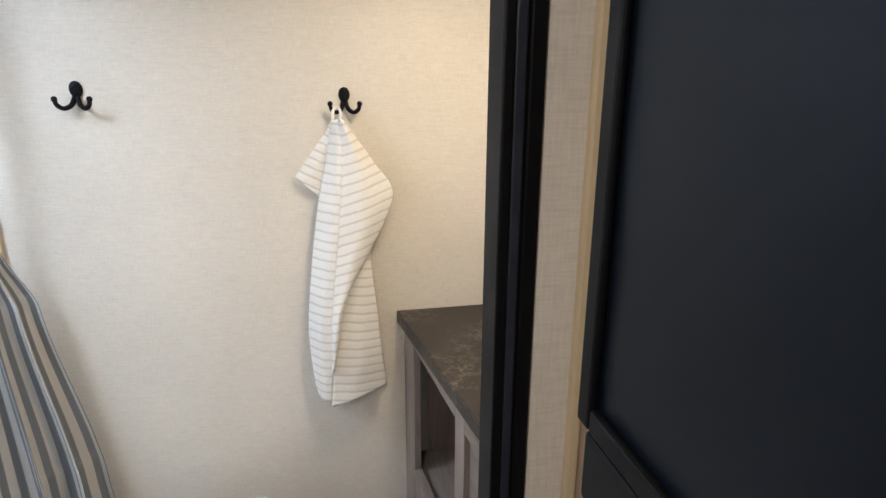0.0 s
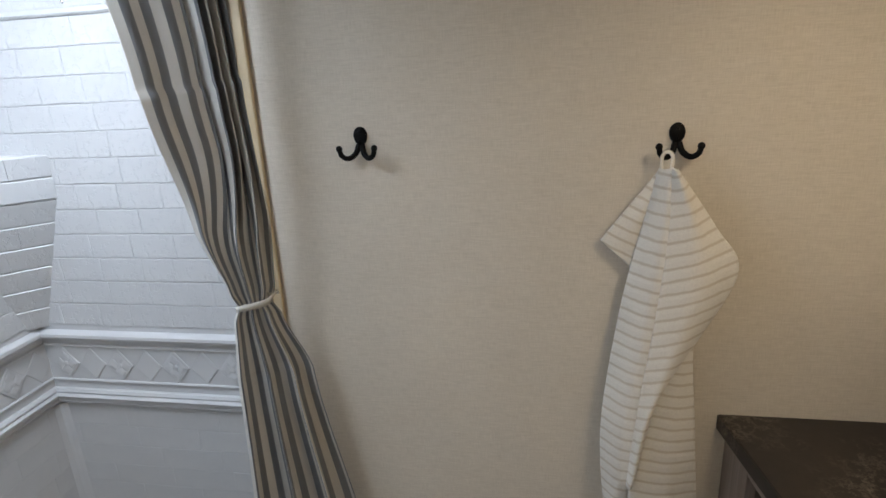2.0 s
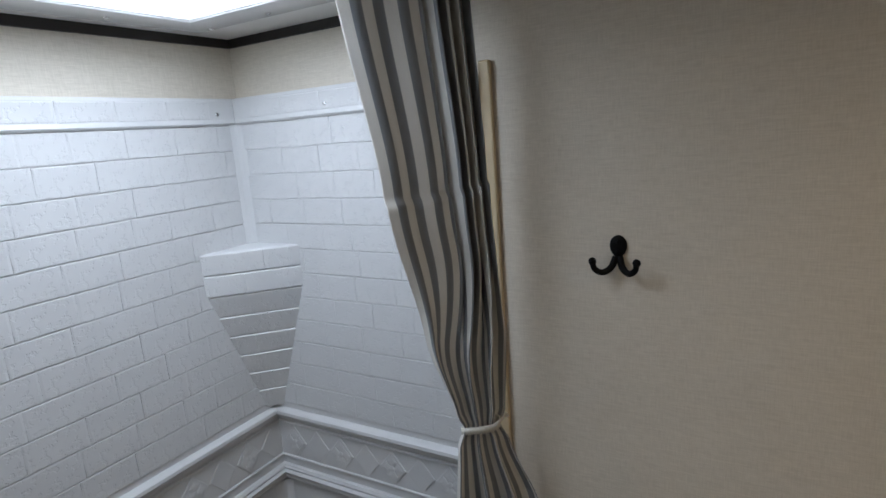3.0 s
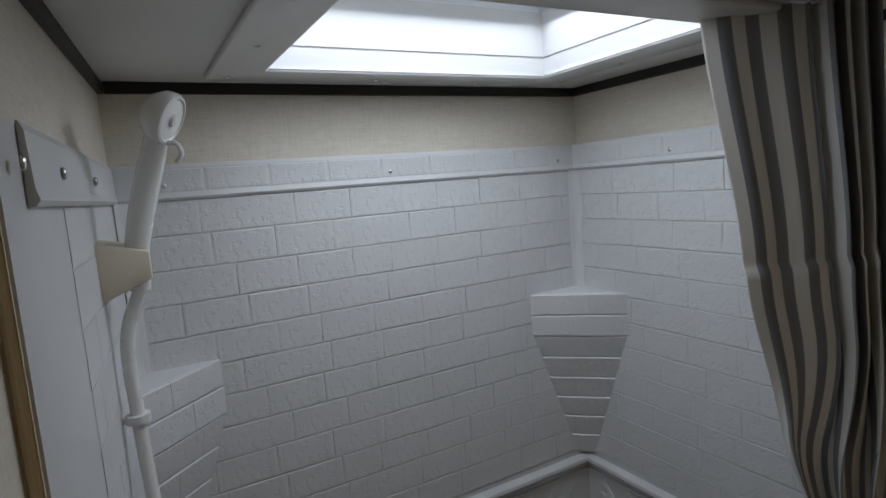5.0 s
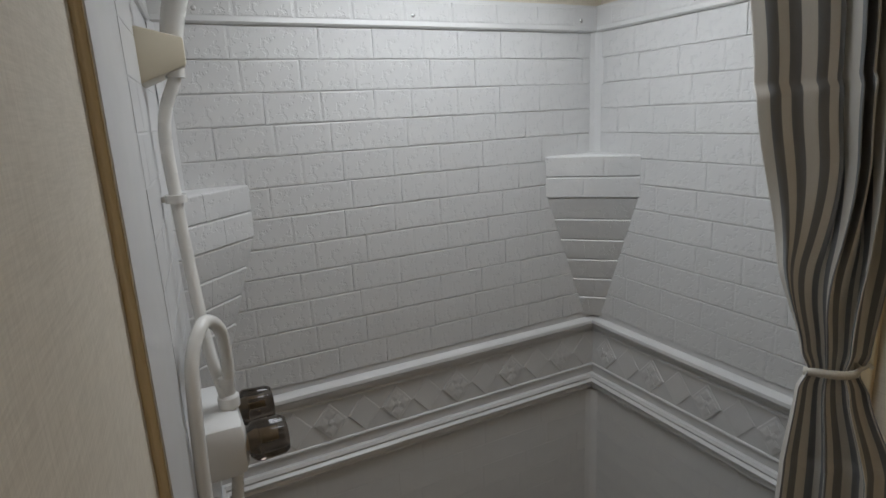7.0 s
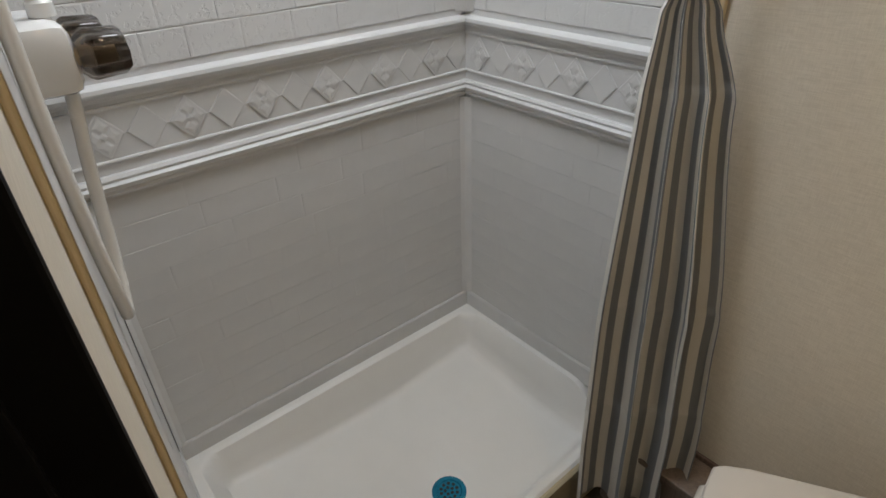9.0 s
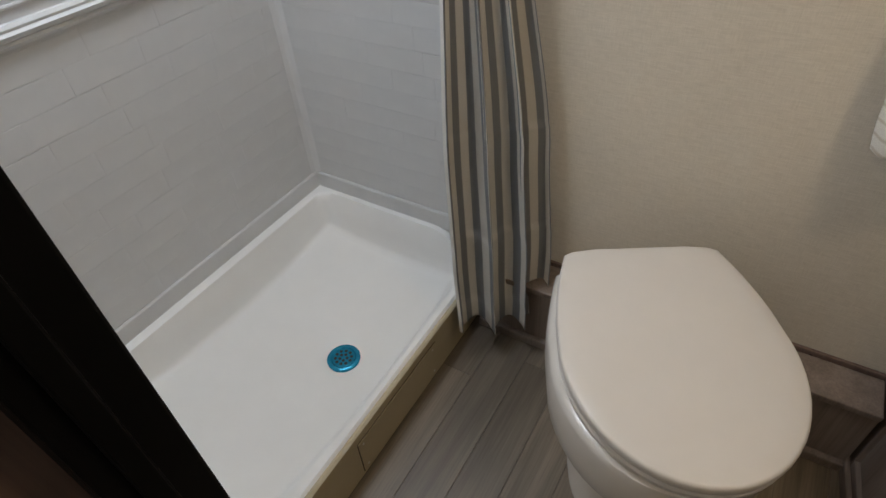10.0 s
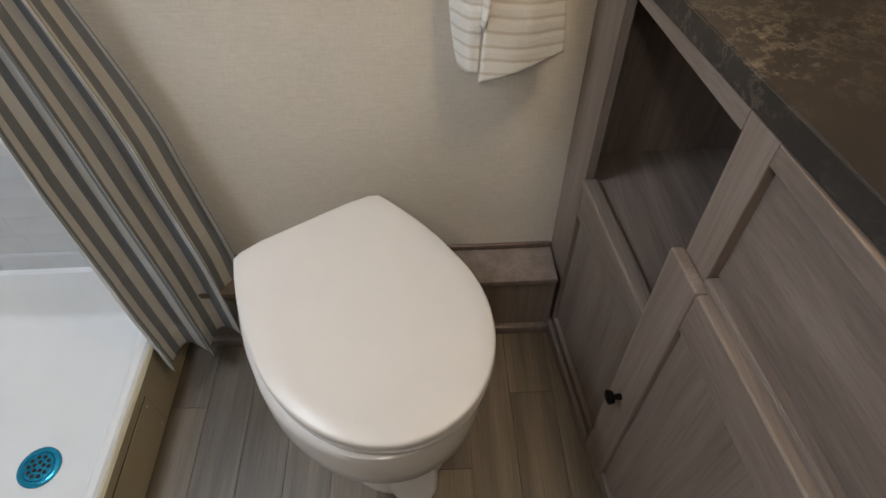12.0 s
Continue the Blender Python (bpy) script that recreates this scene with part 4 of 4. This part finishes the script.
part("door_rail", block((E0, Y0 + 0.0725, Z1 - 0.06), (E1 - 0.0065, Y1 - 0.0785, Z1), 0.003), CABINET_Y, mdoor)
part("bead", block((E0 + 0.003, Y1 - 0.0835, 1.427), (E0 + 0.009, Y1 - 0.0785, Z1 - 0.06), 0.001), TAN, mdoor)
part("mirror", block((E0 + 0.008, Y0 + 0.0725, 1.4275), (E1 - 0.0065, Y1 - 0.0785, Z1 - 0.0605), 0), MIRROR, mdoor, "clear mirror glass")

# ---- boxed pipe along the north wall ----
pb = thing("pipe_box", (-0.5, 1.44, 0), "grey wood boxed-in pipe run along the wall foot", "pipe box")
BX0, BX1 = -1.10, VX - 0.001
part("top_board", block((BX0, 1.385, 0.205), (BX1, WN - 0.0105, 0.222), 0.003), CABINET, pb)
part("front_board", block((BX0, 1.393, 0.0305), (BX1, 1.405, 0.2045), 0), CABINET, pb)
part("back_strip", block((BX0, WN - 0.010, 0.205), (BX1, WN - 0.0005, 0.234), 0.003), BROWN, pb)
foot = part("foot_strip", block((BX0, 1.378, 0.0), (BX1, 1.404, 0.030), 0.006), CABINET, pb)
for x in (-0.31, -0.62):
    screw(pb, (x, WN - 0.0103, 0.220), (0, -1, 0), 0.004, DARK_SCREW)
    screw(foot, (x, 1.3785, 0.018), (0, -1, 0), 0.004, DARK_SCREW)

# ---- fridge in the hall ----
fr = thing("fridge", (0.15, 0.0, 0), "tall black built-in fridge with glossy flat doors", "fridge")
FX = -0.223
structure("trim_fridge_side", block((-0.1455, 0.309, 0), (-0.130, RS - 0.001, H), 0.002), FILLER, "pinkish tan filler panel beside the fridge", "trim")
part("cabinet", block((FX + 0.05, -0.385, 0.05), (0.5, 0.303, 1.93), 0.002), BLACK, fr)
part("base", block((FX + 0.08, -0.375, 0.0), (0.5, 0.295, 0.0495), 0), BLACK, fr)
for z0, z1, nm in ((1.396, 1.92, "freezer_door"), (0.10, 1.340, "fridge_door")):
    d = part(nm, block((FX + 0.006, -0.38, z0), (FX + 0.048, 0.305, z1), 0.004), FRIDGE, fr, "flat black door panel")
    part("edge_trim", block((FX, 0.291, z0), (FX + 0.0055, 0.305, z1), 0.002), BLACK, d)
    part("edge_trim", block((FX, -0.38, z0), (FX + 0.0055, 0.2905, z0 + 0.014), 0.002), BLACK, d)
part("handle", block((FX + 0.004, 0.21, 1.345), (FX + 0.045, 0.303, 1.390), 0.004), BLACK, fr, "black latch handle")
part("catch", block((FX + 0.008, 0.175, 1.352), (FX + 0.045, 0.205, 1.384), 0.002), BLACK, fr)

# ---- wall hooks ----
def wall_hook(x, z):
    h = thing("wall_hook", (x, WN, z), "black cast-iron double wall hook", "wall hook", "wall hooks")
    rows = []
    for k, d in ((1.0, 0.0), (1.0, 0.003), (0.85, 0.006), (0.4, 0.0075)):
        rows.append([(x + (0.0135 + 0.0025 * math.sin(a)) * k * math.cos(a), WN - d, z + 0.009 + (0.0185 + 0.002 * math.sin(a)) * k * math.sin(a)) for a in [2 * math.pi * j / 28 for j in range(28)]])
    part("backplate", loft(rows), BLACK, h, smooth=True)
    for s in (-1, 1):
        arm = smooth_line([(x + s * 0.003, WN - 0.006, z - 0.006), (x + s * 0.009, WN - 0.014, z - 0.022), (x + s * 0.021, WN - 0.024, z - 0.029), (x + s * 0.032, WN - 0.030, z - 0.022), (x + s * 0.035, WN - 0.032, z - 0.009)], 6)
        n = len(arm)
        bm = tube(arm, [0.0058 - 0.0012 * k / n for k in range(n)], 10)
        bmesh.ops.create_uvsphere(bm, u_segments=12, v_segments=8, radius=0.0065, matrix=Matrix.Translation(arm[-1]))
        part("arm", bm, BLACK, h, smooth=True)
    for dz in (0.019, 0.003):
        screw(h, (x, WN - 0.0072, z + dz), (0, -1, 0), 0.003, BLACK)
    return h


wall_hook(-0.891, 1.549)
wall_hook(-0.302, 1.537)

# ---- towel ----
towel = thing("hand_towel", (-0.31, 1.46, 1.1), "white hand towel with beige stripes hung from a hook", "towel")


def sheet_between(left, right, bulge, cols, tilt, seed):
    """Cloth between two edge lines of (x, y, z); bulge is its forward swell, tilt skews the woven stripes."""
    bm = bmesh.new()
    uv = bm.loops.layers.uv.new("UVMap")
    a, b = smooth_line(left, 10), smooth_line(right, 10)
    rng = random.Random(seed)
    ph = rng.random() * 6
    n = 64

    def at(line, t):
        q = t * (len(line) - 1)
        k = min(int(q), len(line) - 2)
        return line[k].lerp(line[k + 1], q - k)

    grid = []
    for i in range(n + 1):
        t = i / n
        p, q = at(a, t), at(b, t)
        row = []
        for j in range(cols + 1):
            s = j / cols
            m = p.lerp(q, s)
            m.y -= bulge * math.sin(math.pi * s) + 0.0022 * math.sin(6 * s + 4 * t + ph) * math.sin(math.pi * s)
            row.append((bm.verts.new(m), m.x, m.z + tilt * (m.x + 0.31)))
        grid.append(row)
    for r0, r1 in zip(grid, grid[1:]):
        for j in range(cols):
            quad = (r0[j], r0[j + 1], r1[j + 1], r1[j])
            f = bm.faces.new([v[0] for v in quad])
            for loop, v in zip(f.loops, quad):
                loop[uv].uv = (v[1], v[2])
    return bm


def cloth(name, bm, label=""):
    ob = part(name, bm, TOWEL, towel, label, True)
    thick = ob.modifiers.new("thickness", "SOLIDIFY")
    thick.thickness, thick.offset = 0.004, 0
    return ob


cloth("left_fold", sheet_between([(-0.334, 1.468, 1.49), (-0.352, 1.472, 1.40), (-0.382, 1.472, 1.26), (-0.408, 1.466, 1.08), (-0.419, 1.458, 0.95), (-0.412, 1.452, 0.82), (-0.402, 1.450, 0.762)],
                                 [(-0.318, 1.442, 1.495), (-0.318, 1.436, 1.38), (-0.332, 1.428, 1.22), (-0.352, 1.420, 1.06), (-0.362, 1.416, 0.95), (-0.368, 1.418, 0.83), (-0.372, 1.420, 0.764)], 0.010, 24, 0.05, 3))
cloth("front_fold", sheet_between([(-0.318, 1.442, 1.495), (-0.318, 1.436, 1.38), (-0.332, 1.428, 1.22), (-0.352, 1.420, 1.06), (-0.362, 1.416, 0.95), (-0.368, 1.417, 0.85)],
                                  [(-0.310, 1.440, 1.492), (-0.240, 1.440, 1.39), (-0.196, 1.436, 1.31), (-0.252, 1.432, 1.18), (-0.318, 1.420, 1.06), (-0.362, 1.405, 0.86)], 0.014, 26, -0.35, 5))
cloth("rear_fold", sheet_between([(-0.300, 1.455, 1.30), (-0.322, 1.452, 1.12), (-0.350, 1.436, 0.98), (-0.362, 1.418, 0.86), (-0.371, 1.412, 0.748)],
                                 [(-0.250, 1.462, 1.28), (-0.254, 1.460, 1.14), (-0.240, 1.452, 0.98), (-0.230, 1.448, 0.86), (-0.223, 1.446, 0.783)], 0.010, 24, 0.12, 7))
cloth("loose_corner", sheet_between([(-0.336, 1.474, 1.482), (-0.385, 1.480, 1.415), (-0.430, 1.484, 1.353)],
                                    [(-0.330, 1.476, 1.470), (-0.350, 1.478, 1.38), (-0.368, 1.480, 1.295)], 0.004, 16, 0.5, 9))
part("hanging_loop", tube(smooth_line([(-0.332, 1.462, 1.487), (-0.331, 1.466, 1.512), (-0.322, 1.468, 1.519), (-0.314, 1.464, 1.512), (-0.316, 1.456, 1.49)], 6), 0.0035, 8), TOWEL, towel, smooth=True)

# ---- vase with flowers ----
VXC, VYC = 0.182, 1.392
vase = thing("flower_vase", (VXC, VYC, VT), "small dark mosaic vase of red and white flowers", "vase")
bm = lathe([(0.022, 0.0), (0.030, 0.004), (0.037, 0.025), (0.0385, 0.042), (0.034, 0.064), (0.024, 0.082), (0.018, 0.092), (0.019, 0.099), (0.021, 0.101), (0.018, 0.101), (0.015, 0.09)], (VXC, VYC, VT), 36)
part("vessel", bm, VASE, vase, smooth=True)
rng = random.Random(11)


def petal(bm, root, aim, side, length, width, curl):
    """A creased pointed petal of eight faces."""
    n = aim.cross(side).normalized()
    rows = []
    for t, w, c in ((0, 0.25, 0), (0.3, 0.85, 0.08), (0.62, 1.0, 0.1), (0.85, 0.6, -0.1), (1.0, 0.06, -0.35)):
        mid = root + aim * length * t + n * curl * length * c
        rows.append([mid - side * width * w / 2 + n * width * 0.16 * w, mid, mid + side * width * w / 2 + n * width * 0.16 * w])
    loft(rows, closed=False, bm=bm)


def bloom(at, up, petals, length, width, open_, material, label, layers=1):
    bm = bmesh.new()
    at, up = Vector(at), Vector(up).normalized()
    a0 = up.orthogonal().normalized()
    b0 = up.cross(a0)
    for layer in range(layers):
        for k in range(petals):
            a = 2 * math.pi * (k + 0.5 * layer) / petals + rng.uniform(-0.15, 0.15)
            radial = a0 * math.cos(a) + b0 * math.sin(a)
            o = max(open_ - 0.4 * layer, 0.15) + rng.uniform(-0.12, 0.12)
            aim = (radial * math.sin(o) + up * math.cos(o)).normalized()
            side = up.cross(radial).normalized()
            petal(bm, at + up * 0.002 * layer, aim, side, length * (1 - 0.18 * layer) * rng.uniform(0.9, 1.1), width, 1.0)
    ob = part("flower", bm, material, vase, label, True)
    thick = ob.modifiers.new("thickness", "SOLIDIFY")
    thick.thickness = 0.0006
    return ob


for at, up in (((0.150, 1.39, 1.205), (-0.4, -0.6, 0.6)), ((0.175, 1.40, 1.225), (0.1, -0.5, 0.9)), ((0.140, 1.38, 1.165), (-0.7, -0.6, 0.2)), ((0.145, 1.385, 1.120), (-0.6, -0.7, -0.1)), ((0.185, 1.42, 1.215), (0.3, 0.1, 1)), ((0.130, 1.40, 1.190), (-0.9, -0.2, 0.4))):
    bloom(at, up, 9, 0.037, 0.017, 1.2, RED, "red fabric flower", 3)
for at, up in (((0.214, 1.350, 1.170), (0.2, -0.8, 0.5)), ((0.182, 1.342, 1.150), (-0.3, -0.9, 0.3)), ((0.238, 1.362, 1.145), (0.7, -0.6, 0.2)), ((0.203, 1.345, 1.118), (0.1, -0.9, -0.2)), ((0.226, 1.372, 1.190), (0.4, -0.3, 0.9))):
    f = bloom(at, up, 6, 0.052, 0.018, 1.1, WHITE_PETAL, "white fabric lily", 2)
    bm = bmesh.new()
    for k in range(4):
        tip = Vector(at) + Vector(up).normalized() * 0.022 + Vector((rng.uniform(-1, 1), rng.uniform(-1, 1), rng.uniform(-1, 1))) * 0.006
        tube([Vector(at), tip], [0.0008, 0.0016], 5, bm=bm)
    part("stamen", bm, POLLEN, f)
for k in range(16):
    bm = bmesh.new()
    a = 2 * math.pi * k / 16 + rng.uniform(-0.2, 0.2)
    radial = Vector((math.cos(a), math.sin(a) * 0.8, rng.uniform(-0.5, 0.5))).normalized()
    root = Vector((VXC + 0.012 * math.cos(a), VYC + 0.01 * math.sin(a), VT + 0.098 + rng.uniform(0, 0.03)))
    petal(bm, root, radial, radial.cross(Vector((0, 0, 1))).normalized(), rng.uniform(0.045, 0.07), 0.026, 0.8)
    leaf = part("leaf", bm, LEAF, vase)
    thick = leaf.modifiers.new("thickness", "SOLIDIFY")
    thick.thickness = 0.0006
for x, y, z in ((0.15, 1.39, 1.19), (0.175, 1.40, 1.21), (0.213, 1.352, 1.160), (0.182, 1.345, 1.14), (0.237, 1.365, 1.14), (0.145, 1.385, 1.12)):
    part("stem", tube(smooth_line([(VXC, VYC, VT + 0.06), (VXC + (x - VXC) * 0.3, VYC + (y - VYC) * 0.3, VT + 0.11), (x, y, z)], 4), 0.0016, 6), STEM, vase)

# ---- floor planks ----
PLANKS = {}


def plank(length, width):
    key = (round(length, 3), round(width, 3))
    if key not in PLANKS:
        bm = block((-width / 2, -length / 2, -0.004), (width / 2, length / 2, 0.0), 0)
        bmesh.ops.bevel(bm, geom=[e for e in bm.edges if all(v.co.z > -0.001 for v in e.verts)], offset=0.0008, segments=1, affect="EDGES")
        data = bpy.data.meshes.new("plank")
        bm.to_mesh(data)
        bm.free()
        data.materials.append(FLOOR_WOOD)
        PLANKS[key] = data
    return PLANKS[key]


rng = random.Random(4)
PW = 0.106
for k in range(18):
    x = -1.136 + PW * (k - 1) + PW / 2
    if x > 0.58:
        break
    y = 1.5 - [0.62, 0.292, 0.75, 0.18, 0.55, 0.9, 0.35, 0.472][k % 8]
    ends = [1.5]
    while y > -1.75:
        ends.append(y)
        y -= 0.92
    ends.append(-1.75)
    for a, b in zip(ends, ends[1:]):
        ob = new("plank", plank(a - b - 0.0007, PW - 0.0007))
        ob.parent = FLOOR
        ob.location = (x, (a + b) / 2, 0)

# ---- surround bricks ----
BRICKS = {}


def brick(width, height, rise, kind):
    key = (round(width, 3), round(height, 3), rise, kind)
    if key not in BRICKS:
        r = random.Random(int(width * 1e4) * 7 + kind)
        w, h = width / 2, height / 2
        bm = bmesh.new()
        rings = []
        for inset, ends, d in ((0, 0, 0), (0.0003, 0.0002, rise * 0.68), (0.0018, 0.0042, rise)):
            ring = []
            for sx, sz in ((-1, -1), (0, -1), (1, -1), (1, 1), (0, 1), (-1, 1)):
                jx, jz = (r.uniform(-0.0009, 0.0009), r.uniform(-0.0009, 0.0009)) if inset else (0, 0)
                ring.append((sx * (w - ends) + jx, -d, sz * (h - inset) + jz))
            rings.append(ring)
        loft(rings, bm=bm)
        bmesh.ops.recalc_face_normals(bm, faces=bm.faces)
        data = bpy.data.meshes.new("brick")
        bm.to_mesh(data)
        bm.free()
        data.materials.append(CHIPPED if rise > 0.002 else MOULDED)
        BRICKS[key] = data
    return BRICKS[key]


def brick_wall(length, place, z0, z1, rise, long, gap):
    """Courses of bricks on one wall; place(u) gives x, y and the turn."""
    rows = round((z1 - z0) / COURSE)
    course = (z1 - z0) / rows
    for k in range(rows):
        z = z1 - course * (k + 0.5)
        u = 0.016 - long * (0.5 if k % 2 else 0.0) - long * (0.0, 0.12, 0.05, -0.08)[k % 4]
        n = 0
        while u < length - 0.016:
            size = long * (1, 1, 1, 1.5, 1, 0.75, 1)[(n * 3 + k * 5) % 7]
            a, b = max(u, 0.016), min(u + size, length - 0.016)
            if length - 0.016 - b < 0.025:
                b = length - 0.016
            if b - a > 0.018:
                x, y, turn = place((a + b) / 2)
                on_wall(brick(b - a - gap * 0.3, course - gap, rise, n % 3), "brick", x, y, z, turn, surround)
            u += size
            n += 1


WIDE, DEEP = SR - left(SB), SX - 0.008 - SB
for z0, z1, rise, long, gap in ((1.146, LEDGE - 0.001, 0.0023, LONG, 0.0012), (0.301, 0.930, 0.0009, 0.165, 0.0012)):
    brick_wall(WIDE, lambda u: (SB + 0.0002, left(SB) + u, 90), z0, z1, rise, long, gap)
    brick_wall(DEEP, lambda u: (SB + u, SR - 0.0002, 0), z0, z1, rise, long, gap)
    brick_wall(DEEP * 0.72, lambda u: (SB + u, left(SB + u) + 0.0002, 175.43), z0, z1, rise * 0.3, long * 2.1, gap)

# the flange above the ledge is moulded as one more course
for k in range(9):
    y = left(SB) + 0.03 + LONG * (k + 0.5)
    if y + LONG / 2 < SR - 0.01:
        on_wall(brick(LONG - 0.003, 0.036, 0.0026, k % 3), "brick", SB + 0.0042, y, 1.846, 90, surround)
for k in range(5):
    x = SB + 0.05 + LONG * (k + 0.5)
    if x + LONG / 2 < SX - 0.01:
        on_wall(brick(LONG - 0.003, 0.036, 0.0026, k % 3), "brick", x, SR - 0.0042, 1.846, 0, surround)
